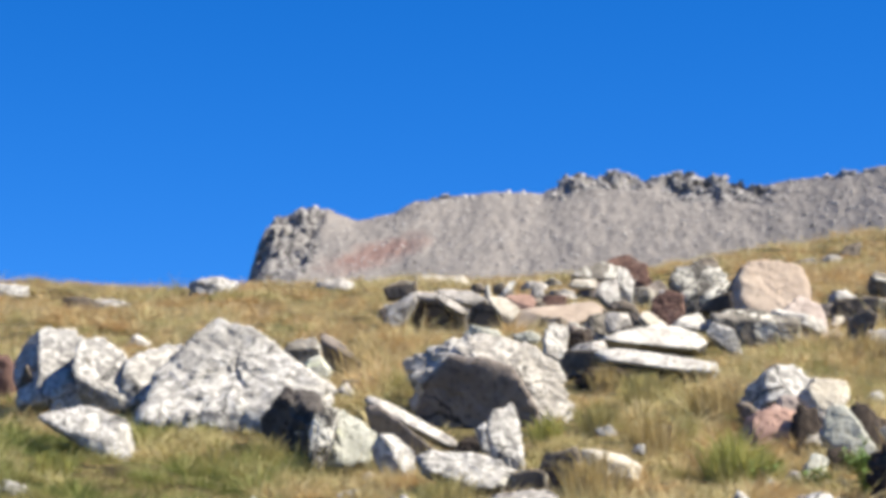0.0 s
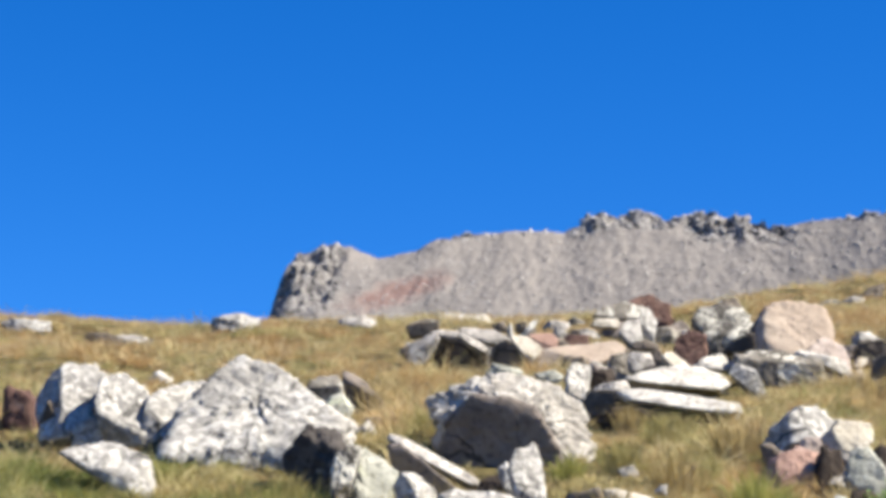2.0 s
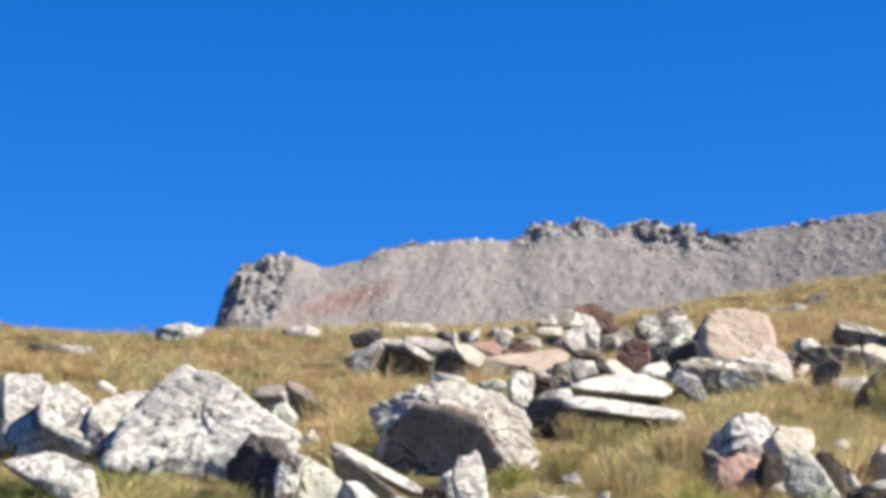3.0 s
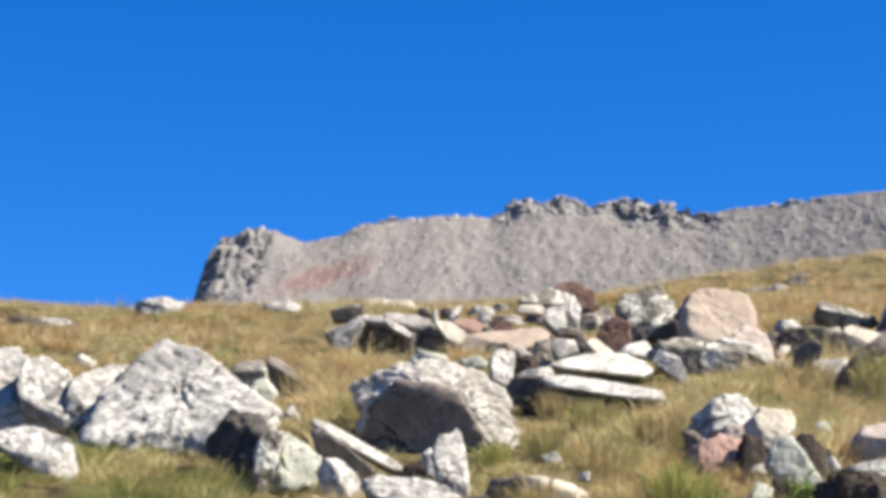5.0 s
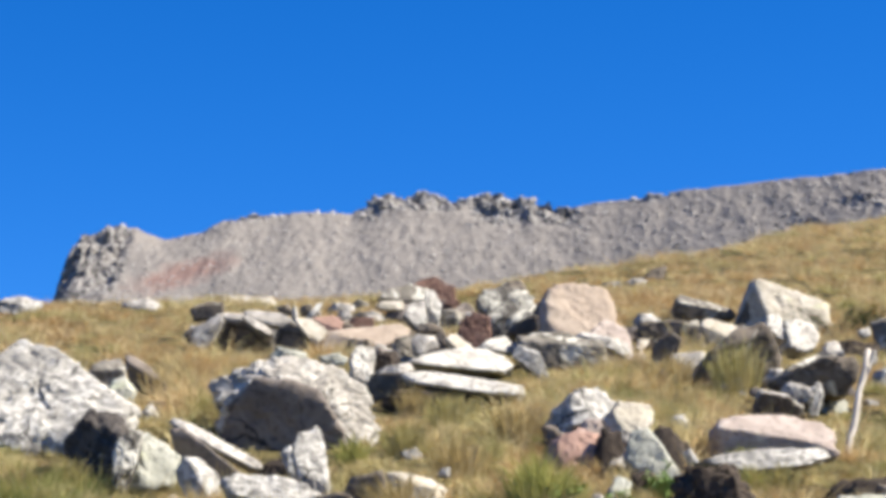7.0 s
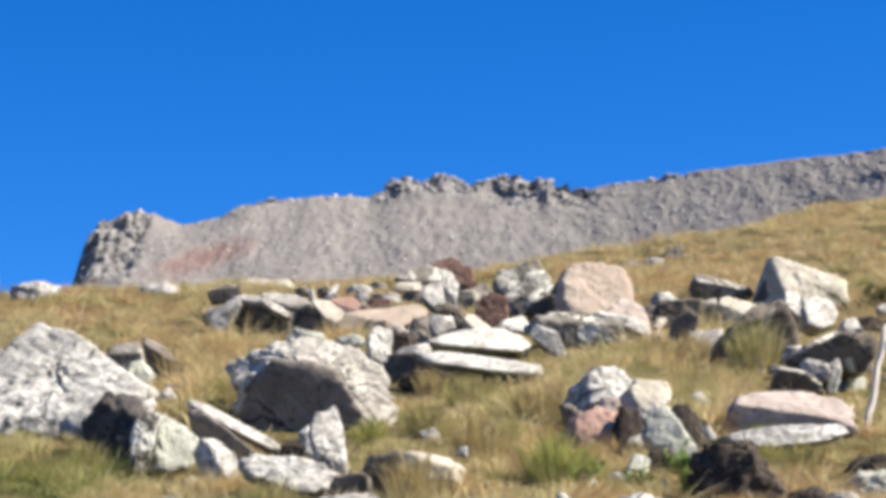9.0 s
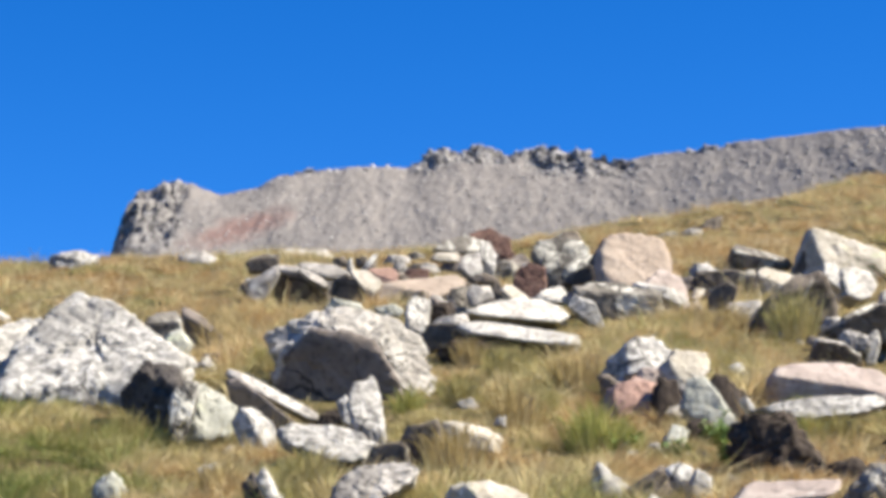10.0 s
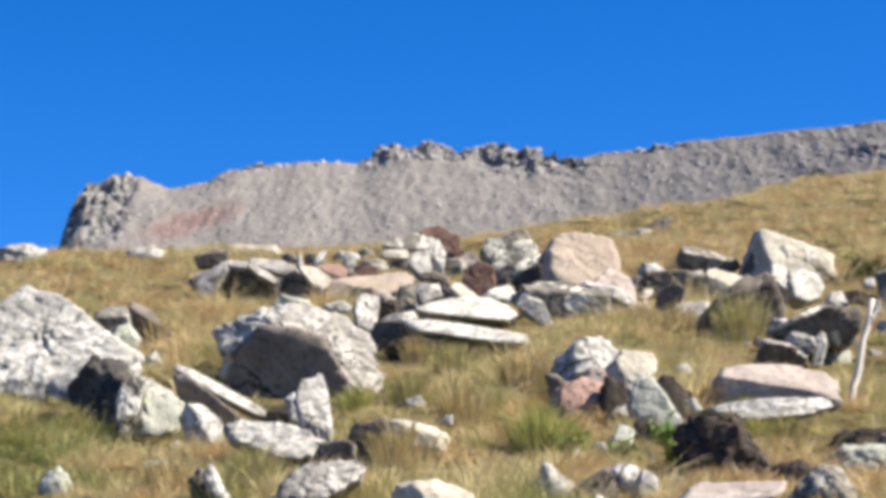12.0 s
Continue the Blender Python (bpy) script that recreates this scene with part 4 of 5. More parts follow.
rock("flat_rock", "dark flat rock half hidden by grass", dark, (2.92, 18.85, 5.22), (0.54, 0.19, 0.24), ((-77, 0.133), (80, 0.132), (170, 0.244),), (), 2053, 5, faces_at=((-0.10, -0.99, -0.10, 0.054),), rough=0.8)
rock("rock", "dark rock in a gap between stones", dark, (2.45, 15.94, 4.52), (0.23, 0.19, 0.36), ((-103, 0.183), (-27, 0.051), (-21, 0.057), (58, 0.174), (119, 0.139), (174, 0.094),), (), 2054, 5, faces_at=((-0.20, -0.97, -0.10, 0.054),), rough=0.6)
rock("rock", "smooth blue-grey rock in grass", pale, (2.56, 15.77, 4.43), (0.28, 0.13, 0.25), ((-164, 0.120), (-94, 0.124), (-30, 0.072), (-16, 0.098), (96, 0.109), (134, 0.132),), (), 2055, 5, faces_at=((0.00, -0.82, 0.57, 0.059),), rough=0.35)
rock("boulder", "dark slanting boulder with its face in shade", dark, (2.88, 15.75, 4.45), (0.60, 0.50, 0.57), ((-141, 0.320), (-85, 0.269), (-16, 0.278), (17, 0.295), (44, 0.328), (107, 0.220), (130, 0.184), (153, 0.204),), (), 2056, 5, faces_at=((-0.28, -0.64, 0.71, 0.188), (0.10, -0.97, -0.24, 0.114),), rough=0.5)
rock("rock", "white half of a cracked granite block", bright, (3.35, 16.83, 4.88), (0.15, 0.30, 0.23), ((-140, 0.049), (-125, 0.059), (-6, 0.072), (26, 0.079), (100, 0.108), (167, 0.076),), (), 2057, 5, faces_at=((0.25, -0.86, 0.45, 0.073),), rough=0.5)
rock("boulder", "white half of a cracked granite block", bright, (3.53, 16.83, 4.83), (0.27, 0.36, 0.28), ((-114, 0.144), (-72, 0.124), (-32, 0.116), (12, 0.130), (71, 0.128), (108, 0.142),), (), 2058, 5, faces_at=((0.30, -0.81, 0.51, 0.067),), rough=0.6)
# One slab in two tones: dark for its shaded front, grey where lit.
rock("flat_rock", "dark-coloured slab body standing for a deep front in shade", dark, (3.16, 14.76, 4.18), (0.51, 0.50, 0.27), ((-113, 0.133), (-96, 0.114), (-28, 0.212), (12, 0.256), (112, 0.103), (130, 0.136),), (), 2059, 5, faces_at=((-0.30, -0.84, -0.45, 0.138),), rough=0.5)
rock("flat_rock", "lighter strip standing for the lit top of a dark slab", grey, (3.19, 15.08, 4.29), (0.53, 0.40, 0.20), ((-95, 0.112), (-70, 0.034), (-12, 0.238), (114, 0.067), (128, 0.092),), (), 2060, 5, faces_at=((0.10, -0.65, 0.75, 0.094),), rough=0.5)
rock("rock", "white angular stone below a slab", white, (3.11, 14.50, 4.01), (0.11, 0.10, 0.26), ((-175, 0.051), (-98, 0.129), (-17, 0.044), (6, 0.060), (123, 0.084),), (), 2061, 5, rough=0.8)
# Same split here: dark body for shade, pale strip for the sunlit edge.
rock("flat_rock", "flat rock body coloured dark for shade, below a slab", dark, (2.80, 14.05, 3.91), (0.30, 0.35, 0.16), ((-166, 0.143), (12, 0.132), (52, 0.065), (79, 0.058), (144, 0.130),), (), 2062, 5, faces_at=((-0.20, -0.90, -0.40, 0.105),), rough=0.7)
rock("flat_rock", "pale strip standing for the lit top of a flat rock", pale, (2.83, 14.21, 3.97), (0.31, 0.25, 0.14), ((-109, 0.027), (-52, 0.128), (51, 0.063), (79, 0.049), (130, 0.117),), (), 2063, 5, rough=0.7)
rock("rock", "pale broken stone below a slab", pale, (3.00, 14.47, 4.05), (0.21, 0.13, 0.16), ((-134, 0.053), (-83, 0.079), (13, 0.089), (80, 0.068), (134, 0.095),), (), 2064, 5)
rock("flat_rock", "flat pinkish granite slab with a shaded front", pink, (2.43, 12.30, 3.45), (0.65, 0.42, 0.30), ((-113, 0.214), (-98, 0.159), (-84, 0.140), (-80, 0.146), (-7, 0.318), (48, 0.257), (76, 0.169), (98, 0.163), (152, 0.314),), (), 2065, 5, faces_at=((0.12, -0.62, 0.78, 0.089), (-0.05, -0.95, -0.31, 0.115), (0.50, -0.70, 0.50, 0.204),), rough=0.35)
rock("flat_rock", "low white slab in front of a pinkish slab", white, (2.22, 11.55, 3.25), (0.68, 0.35, 0.13), ((-110, 0.113), (-97, 0.074), (-83, 0.052), (-74, 0.078), (32, 0.295), (95, 0.060), (103, 0.078),), (), 2066, 5, faces_at=((0.05, -0.75, 0.65, 0.074),), rough=0.8)
rock("boulder", "whitish lichen-covered granite boulder with a shaded cleft", white, (-2.39, 13.70, 3.97), (0.43, 0.55, 0.53), ((-167, 0.202), (-110, 0.270), (-82, 0.253), (-20, 0.186), (-7, 0.194), (45, 0.267), (80, 0.257), (125, 0.227), (151, 0.205),), (), 2067, 5, faces_at=((0.20, -0.75, 0.62, 0.152), (-0.62, -0.67, 0.41, 0.148),), rough=0.5)
rock("boulder", "pale granite boulder patched with grey and greenish lichen", white, (-2.04, 13.45, 3.88), (0.34, 0.50, 0.50), ((-164, 0.153), (-121, 0.213), (-73, 0.242), (28, 0.159), (52, 0.186), (103, 0.250), (174, 0.172),), (), 2068, 5, faces_at=((0.35, -0.72, 0.60, 0.121),), rough=0.5)
rock("rock", "low pale rock in front of larger boulders", white, (-2.18, 13.43, 3.75), (0.35, 0.16, 0.27), ((-112, 0.143), (-86, 0.129), (28, 0.103), (58, 0.098), (117, 0.131), (162, 0.144),), (), 2069, 5, rough=0.6)
# Dark blocks set proud of the boulders paint the shade of two clefts.
rock("rock", "dark block standing for the shade in a cleft", dark, (-2.11, 13.38, 3.88), (0.19, 0.16, 0.21), ((-128, 0.052), (-106, 0.076), (21, 0.050), (42, 0.059), (142, 0.078),), (), 2070, 5, faces_at=((-0.51, -0.81, -0.30, 0.041),), rough=0.5)
rock("rock", "dark block standing for shade beside a pale boulder", dark, (-2.48, 13.57, 3.88), (0.14, 0.20, 0.21), ((-142, 0.079), (-102, 0.092), (-7, 0.073), (30, 0.052), (154, 0.048),), (), 2071, 5, faces_at=((-0.51, -0.81, -0.30, 0.050),), rough=0.5)
rock("boulder", "lichen-grey boulder leaning behind a larger one", white, (-1.78, 13.43, 3.85), (0.37, 0.40, 0.46), ((-114, 0.235), (-57, 0.165), (-17, 0.132), (43, 0.239), (106, 0.192), (119, 0.181), (174, 0.165),), (), 2072, 5, faces_at=((0.30, -0.72, 0.62, 0.100),), rough=0.5)
rock("flat_rock", "smooth cream-white rock lying in grass", white, (-1.83, 11.58, 3.29), (0.47, 0.34, 0.30), ((-123, 0.049), (-121, 0.052), (-16, 0.249), (15, 0.201), (66, 0.157), (117, 0.188),), (), 2073, 5, faces_at=((0.10, -0.75, 0.65, 0.130), (0.56, -0.77, 0.31, 0.190),), rough=0.4)
# Dark half of the boulder, lichen and shade together; other rocks form the pale half.
rock("boulder", "boulder face black with lichen and painted shade, streaked with white lichen", streaked, (-0.91, 12.04, 3.35), (0.34, 0.40, 0.50), ((-161, 0.131), (-128, 0.192), (-25, 0.188), (-4, 0.156), (39, 0.237), (86, 0.244), (144, 0.188),), (), 2074, 5, faces_at=((-0.56, -0.81, -0.15, 0.088), (0.00, -0.60, 0.80, 0.219),))
rock("rock", "white lichen-streaked rock against a black boulder", piebald, (-0.72, 11.48, 3.26), (0.15, 0.30, 0.33), ((-174, 0.073), (-119, 0.153), (-22, 0.044), (-10, 0.049), (69, 0.165), (124, 0.115), (158, 0.085),), (), 2075, 5, faces_at=((0.10, -0.97, 0.20, 0.093),), rough=0.8)
rock("rock", "pale rock face with yellow-green lichen", mossy, (-0.64, 11.66, 3.28), (0.32, 0.36, 0.31), ((-97, 0.156), (-78, 0.147), (-14, 0.148), (48, 0.125), (55, 0.124), (127, 0.127), (168, 0.125),), (), 2076, 5, faces_at=((0.26, -0.85, 0.46, 0.095), (-0.46, -0.87, 0.20, 0.134),), rough=0.6)
rock("rock", "grey rock tucked behind a pale boulder", grey, (-1.10, 15.28, 4.34), (0.24, 0.17, 0.20), ((-130, 0.089), (-75, 0.094), (-9, 0.118), (27, 0.118), (119, 0.099), (160, 0.110),), (), 2077, 5, faces_at=((-0.04, -0.71, 0.71, 0.043), (0.02, -0.91, -0.42, 0.044),), rough=0.7)
rock("rock", "greenish pale stone behind a boulder", mossy, (-0.96, 14.49, 4.07), (0.19, 0.15, 0.24), ((-159, 0.080), (-99, 0.109), (-13, 0.088), (37, 0.090), (111, 0.105), (145, 0.093),), (), 2078, 5, rough=0.6)
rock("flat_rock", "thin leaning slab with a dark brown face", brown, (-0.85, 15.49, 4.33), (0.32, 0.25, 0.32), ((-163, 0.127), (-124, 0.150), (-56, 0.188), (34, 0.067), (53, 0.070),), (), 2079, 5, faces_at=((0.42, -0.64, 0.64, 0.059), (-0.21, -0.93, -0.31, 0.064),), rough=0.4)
rock("flat_rock", "flat white granite slab lying in grass", white, (-0.05, 10.50, 2.98), (0.45, 0.40, 0.21), ((-140, 0.147), (-115, 0.081), (-99, 0.087), (-68, 0.133), (-42, 0.171), (61, 0.102), (84, 0.087), (86, 0.089), (149, 0.212),), (), 2080, 5, faces_at=((0.10, -0.72, 0.69, 0.097),), rough=0.9)
rock("rock", "upright white granite rock", white, (0.11, 10.98, 3.17), (0.19, 0.24, 0.38), ((-168, 0.078), (-131, 0.099), (-109, 0.150), (6, 0.075), (22, 0.099), (106, 0.174), (158, 0.112),), (), 2081, 5, faces_at=((0.35, -0.85, 0.40, 0.080),), rough=0.7)
rock("rock", "small white rock against an upright stone", white, (0.02, 11.58, 3.26), (0.10, 0.14, 0.19), ((-159, 0.025), (-126, 0.046), (4, 0.043), (41, 0.060), (126, 0.077),), (), 2082, 5, rough=0.5)
rock("flat_rock", "dark blue-grey rock in shade", dark, (0.17, 10.28, 2.88), (0.23, 0.22, 0.17), ((-105, 0.100), (48, 0.113), (100, 0.073), (153, 0.069),), (), 2083, 5, faces_at=((-0.20, -0.96, -0.20, 0.056),), rough=0.4)
rock("rock", "dark grey block in front of a grass tuft", dark, (0.33, 10.37, 2.93), (0.19, 0.30, 0.28), ((-174, 0.092), (-25, 0.056), (-13, 0.069), (43, 0.141), (104, 0.120), (159, 0.101),), (), 2084, 5, faces_at=((-0.26, -0.96, -0.10, 0.084),), rough=0.6)
rock("flat_rock", "cream-coloured slab behind a grass tuft", cream, (0.55, 10.74, 3.03), (0.30, 0.30, 0.17), ((-127, 0.060), (-100, 0.060), (60, 0.081), (75, 0.069), (157, 0.153),), (), 2085, 5, rough=0.4)
rock("rock", "small white stone behind a grass tuft", white, (0.71, 11.29, 3.18), (0.07, 0.05, 0.05), ((-99, 0.022), (-6, 0.033), (99, 0.021), (144, 0.019),), (), 2086, 5, rough=0.6)
rock("flat_rock", "flat light grey slab in grass", pale, (0.12, 9.36, 2.68), (0.35, 0.45, 0.18), ((-101, 0.106), (-84, 0.083), (-59, 0.071), (-21, 0.143), (57, 0.148), (96, 0.087), (121, 0.100), (135, 0.113), (166, 0.154),), (), 2087, 5, faces_at=((0.00, -0.70, 0.72, 0.107),), rough=0.7)
rock("rock", "cream-white rock lying in grass", cream, (0.54, 8.95, 2.54), (0.36, 0.30, 0.24), ((-168, 0.167), (-106, 0.107), (-94, 0.107), (-54, 0.180), (16, 0.151), (52, 0.118), (72, 0.109), (94, 0.119), (101, 0.125), (140, 0.175),), (), 2088, 5, faces_at=((0.35, -0.75, 0.55, 0.100), (-0.41, -0.91, -0.05, 0.134),), rough=0.5)
rock("flat_rock", "broad light grey slab", pale, (1.14, 8.42, 2.38), (0.75, 0.25, 0.18), ((103, 0.140), (159, 0.320),), (), 2089, 5, faces_at=((0.00, -0.76, 0.65, 0.089),), rough=0.4)
rock("flat_rock", "long pinkish slab half covered by grass", pink, (1.57, 9.00, 2.57), (0.49, 0.30, 0.16), ((-106, 0.120), (-60, 0.079), (-20, 0.203), (131, 0.121),), (), 2090, 5, faces_at=((-0.05, -0.62, 0.79, 0.058), (0.03, -0.91, -0.42, 0.080),), rough=0.4)
rock("flat_rock", "tilted grey slab with a lit edge and a dark front", pale, (-0.33, 12.16, 3.44), (0.49, 0.34, 0.28), ((-121, 0.040), (-119, 0.030), (-78, 0.181), (41, 0.099), (60, 0.031), (67, 0.049), (132, 0.241),), (), 2091, 5, faces_at=((0.32, -0.71, 0.63, 0.019), (-0.28, -0.79, -0.55, 0.079),), rough=0.6)
# Separate brown piece that paints the tilted slab's front dark, as in shade.
rock("flat_rock", "brown piece standing for the shaded front of a tilted slab", brown, (-0.35, 11.78, 3.29), (0.41, 0.30, 0.36), ((-163, 0.146), (-137, 0.107), (-7, 0.217), (51, 0.052),), (), 2092, 5, faces_at=((-0.30, -0.84, -0.45, 0.078),), rough=0.4)
rock("rock", "white rock wedged below a slab", white, (-0.40, 11.31, 3.14), (0.20, 0.26, 0.26), ((-159, 0.075), (-122, 0.092), (-70, 0.131), (48, 0.099), (84, 0.121), (148, 0.116),), (), 2093, 5, faces_at=((0.45, -0.74, 0.50, 0.094), (-0.51, -0.86, 0.05, 0.090),), rough=0.5)
# small stones that fill the gaps between the larger ones
rock("rock", "small grey stone lying among larger rocks", grey, (0.70, 23.62, 6.42), (0.18, 0.11, 0.19), ((62, 0.068), (128, 0.076)), (), 719, 4)
rock("rock", "small pale grey stone lying among larger rocks", pale, (0.49, 22.58, 6.16), (0.26, 0.27, 0.18), ((52, 0.121), (126, 0.109)), (), 723, 4)
rock("rock", "small dark grey stone lying among larger rocks", dark, (-0.68, 18.97, 5.21), (0.18, 0.14, 0.18), ((56, 0.081), (122, 0.081)), (), 506, 4)
rock("rock", "small dark grey stone lying among larger rocks", dark, (0.67, 21.49, 5.87), (0.24, 0.19, 0.16), ((62, 0.092), (125, 0.101)), (), 445, 4)
rock("rock", "small brownish grey stone lying among larger rocks", brown, (0.23, 21.56, 5.92), (0.15, 0.16, 0.14), ((29, 0.074), (129, 0.071)), (), 504, 4)
rock("rock", "small brownish grey stone lying among larger rocks", brown, (1.61, 22.58, 6.13), (0.23, 0.15, 0.26), ((54, 0.114), (129, 0.100)), (), 843, 4)
rock("rock", "small pale grey stone lying among larger rocks", pale, (1.46, 21.49, 5.85), (0.18, 0.12, 0.12), ((41, 0.067), (131, 0.086)), (), 324, 4)
rock("rock", "small whitish lichen-spotted stone lying among larger rocks", white, (2.45, 17.22, 4.72), (0.19, 0.16, 0.21), ((34, 0.082), (122, 0.070)), (), 837, 4)
rock("rock", "small dark grey stone lying among larger rocks", dark, (-0.75, 14.33, 3.95), (0.13, 0.14, 0.12), ((27, 0.063), (154, 0.064)), (), 662, 4)
rock("rock", "small pale grey stone lying among larger rocks", pale, (-0.76, 13.87, 3.83), (0.16, 0.10, 0.18), ((25, 0.067), (127, 0.066)), (), 574, 4)
rock("rock", "small bright white stone lying among larger rocks", bright, (-2.40, 17.31, 4.74), (0.19, 0.18, 0.20), ((61, 0.075), (140, 0.079)), (), 891, 4)
rock("rock", "small cream-coloured stone lying among larger rocks", cream, (-0.51, 11.50, 3.08), (0.08, 0.06, 0.08), ((61, 0.033), (124, 0.037)), (), 480, 4)
rock("rock", "small dark grey stone lying among larger rocks", dark, (-0.32, 11.61, 3.10), (0.07, 0.06, 0.06), ((47, 0.027), (143, 0.035)), (), 455, 4)
rock("rock", "small bright white stone lying among larger rocks", bright, (-0.53, 12.16, 3.25), (0.11, 0.09, 0.11), ((62, 0.052), (138, 0.045)), (), 412, 4)
rock("rock", "small cream-coloured stone lying among larger rocks", cream, (-0.19, 13.50, 3.67), (0.09, 0.09, 0.06), ((44, 0.042), (138, 0.036)), (), 314, 4)
rock("rock", "small dark grey stone lying among larger rocks", dark, (-0.49, 11.96, 3.19), (0.10, 0.06, 0.08), ((25, 0.038), (127, 0.037)), (), 337, 4)
rock("rock", "small grey stone lying among larger rocks", grey, (1.22, 10.80, 2.95), (0.12, 0.08, 0.14), ((57, 0.049), (121, 0.052)), (), 729, 4)
rock("rock", "small grey stone lying among larger rocks", grey, (1.58, 10.11, 2.75), (0.09, 0.08, 0.11), ((63, 0.037), (151, 0.042)), (), 470, 4)
rock("rock", "small bright white stone lying among larger rocks", bright, (1.49, 10.88, 2.95), (0.09, 0.06, 0.10), ((64, 0.034), (125, 0.033)), (), 327, 4)
rock("rock", "small pale grey stone lying among larger rocks", pale, (1.37, 10.96, 2.98), (0.14, 0.13, 0.12), ((61, 0.057), (142, 0.052)), (), 523, 4)


# ---- broken stones wedged into the jumble between the larger ones ----
STONE_KINDS = ((pale, "pale grey"), (grey, "lichen-patched grey"), (dark, "dark grey"), (white, "whitish lichen-spotted"), (brown, "brownish grey"), (redrock, "rusty brown"))


def wedge_stones(x0, x1, y0, y1, count, small, large, seed):
    own = random.Random(seed)
    for k in range(count):
        x, y = own.uniform(x0, x1), own.uniform(y0, y1)
        wide = own.uniform(small, large)
        tall = wide * own.uniform(0.45, 0.75)
        material, tone_word = own.choices(STONE_KINDS, (5, 5, 5, 3, 3, 1))[0]
        tilt_ = own.uniform(-25, 25)
        cuts = tuple((a + tilt_ + own.uniform(-12, 12), wide * own.uniform(0.26, 0.42)) for a in (48, 128, 160))
        rock("rock", "small broken " + tone_word + " stone wedged between larger rocks", material, (x, y, float(lay(x, y)) + tall * own.uniform(0.12, 0.3)), (wide, wide * 0.8, tall), cuts,
             ((own.uniform(-50, 50), own.uniform(0, 45), 0.8),), seed * 100 + k, 4, group="broken stones between the rocks")


wedge_stones(-0.75, 1.0, 19.3, 20.6, 26, 0.16, 0.36, 31)
wedge_stones(0.5, 1.9, 17.2, 18.4, 20, 0.14, 0.32, 32)
wedge_stones(0.45, 1.3, 16.2, 17.2, 14, 0.12, 0.28, 33)
wedge_stones(0.5, 2.4, 20.4, 22.6, 20, 0.16, 0.36, 34)
wedge_stones(-2.6, -1.6, 14.1, 15.0, 12, 0.14, 0.34, 35)
wedge_stones(2.6, 3.5, 18.6, 19.8, 10, 0.16, 0.34, 36)
wedge_stones(2.7, 3.6, 14.9, 15.6, 10, 0.10, 0.24, 37)
wedge_stones(-0.5, 0.15, 11.6, 12.6, 12, 0.06, 0.16, 38)
wedge_stones(1.25, 1.9, 11.5, 12.2, 10, 0.07, 0.16, 39)
wedge_stones(-1.3, -0.8, 15.5, 16.4, 6, 0.12, 0.26, 40)

# ---- a dead stick and small plants ----
def part(name, bm, material, parent, label=""):
    me = bpy.data.meshes.new(name)
    bm.to_mesh(me)
    bm.free()
    me.materials.append(material)
    for f in me.polygons:
        f.use_smooth = True
    ob = new(name, me)
    ob.parent = parent
    return tagged(ob, label)


def tube(bm, points, radii, sides=8):
    """A round branch through points with a radius at each."""
    rings = []
    for i, (p, r) in enumerate(zip(points, radii)):
        way = (points[min(i + 1, len(points) - 1)] - points[max(i - 1, 0)]).normalized()
        a = way.orthogonal().normalized()
        b = way.cross(a)
        rings.append([bm.verts.new(p + (a * math.cos(k * math.tau / sides) + b * math.sin(k * math.tau / sides)) * r) for k in range(sides)])
    for lo, hi in zip(rings, rings[1:]):
        for k in range(sides):
            bm.faces.new((lo[k], lo[(k + 1) % sides], hi[(k + 1) % sides], hi[k]))
    bm.faces.new(rings[0][::-1])
    bm.faces.new(rings[-1])


def leaf(bm, at, way, length, width):
    """A folded pointed leaf."""
    side = way.cross(Vector((0, 0, 1))).normalized() * width
    keel = Vector((0, 0, -width * 0.5))
    v = [bm.verts.new(q) for q in (at, at + way * length * 0.5 + side, at + way * length * 0.5 + keel, at + way * length * 0.5 - side, at + way * length - Vector((0, 0, length * 0.2)))]
    bm.faces.new((v[0], v[2], v[1]))
    bm.faces.new((v[0], v[3], v[2]))
    bm.faces.new((v[2], v[4], v[1]))
    bm.faces.new((v[3], v[4], v[2]))


bleached = plain("bleached_wood", (0.52, 0.47, 0.40), 0.85)
bark = plain("dark_twig", (0.09, 0.06, 0.04), 0.9)
fresh = plain("fresh_leaf", (0.21, 0.30, 0.09), 0.6)
juniper = plain("dark_leaf", (0.065, 0.115, 0.035), 0.6)


def weathered_stick(foot, top):
    thing = new("stick")
    thing.location = foot
    tagged(thing, "pale weathered dead branch standing upright in the grass", "stick")
    own = random.Random(4)
    n = 12
    line = top - foot
    points = [line * (k / (n - 1)) - Vector((0, 0, 0.05 if k == 0 else 0)) + Vector((own.uniform(-1, 1), own.uniform(-1, 1), 0)) * 0.006 for k in range(n)]
    bm = bmesh.new()
    tube(bm, points, [0.020 - 0.006 * k / n + own.uniform(-0.002, 0.002) for k in range(n)])
    part("shaft", bm, bleached, thing)
    bm = bmesh.new()
    q = points[8]
    tube(bm, [q, q + Vector((0.03, -0.01, 0.04)), q + Vector((0.045, -0.015, 0.085))], [0.009, 0.007, 0.004], 6)
    part("side_stub", bm, bleached, thing, "broken side twig")


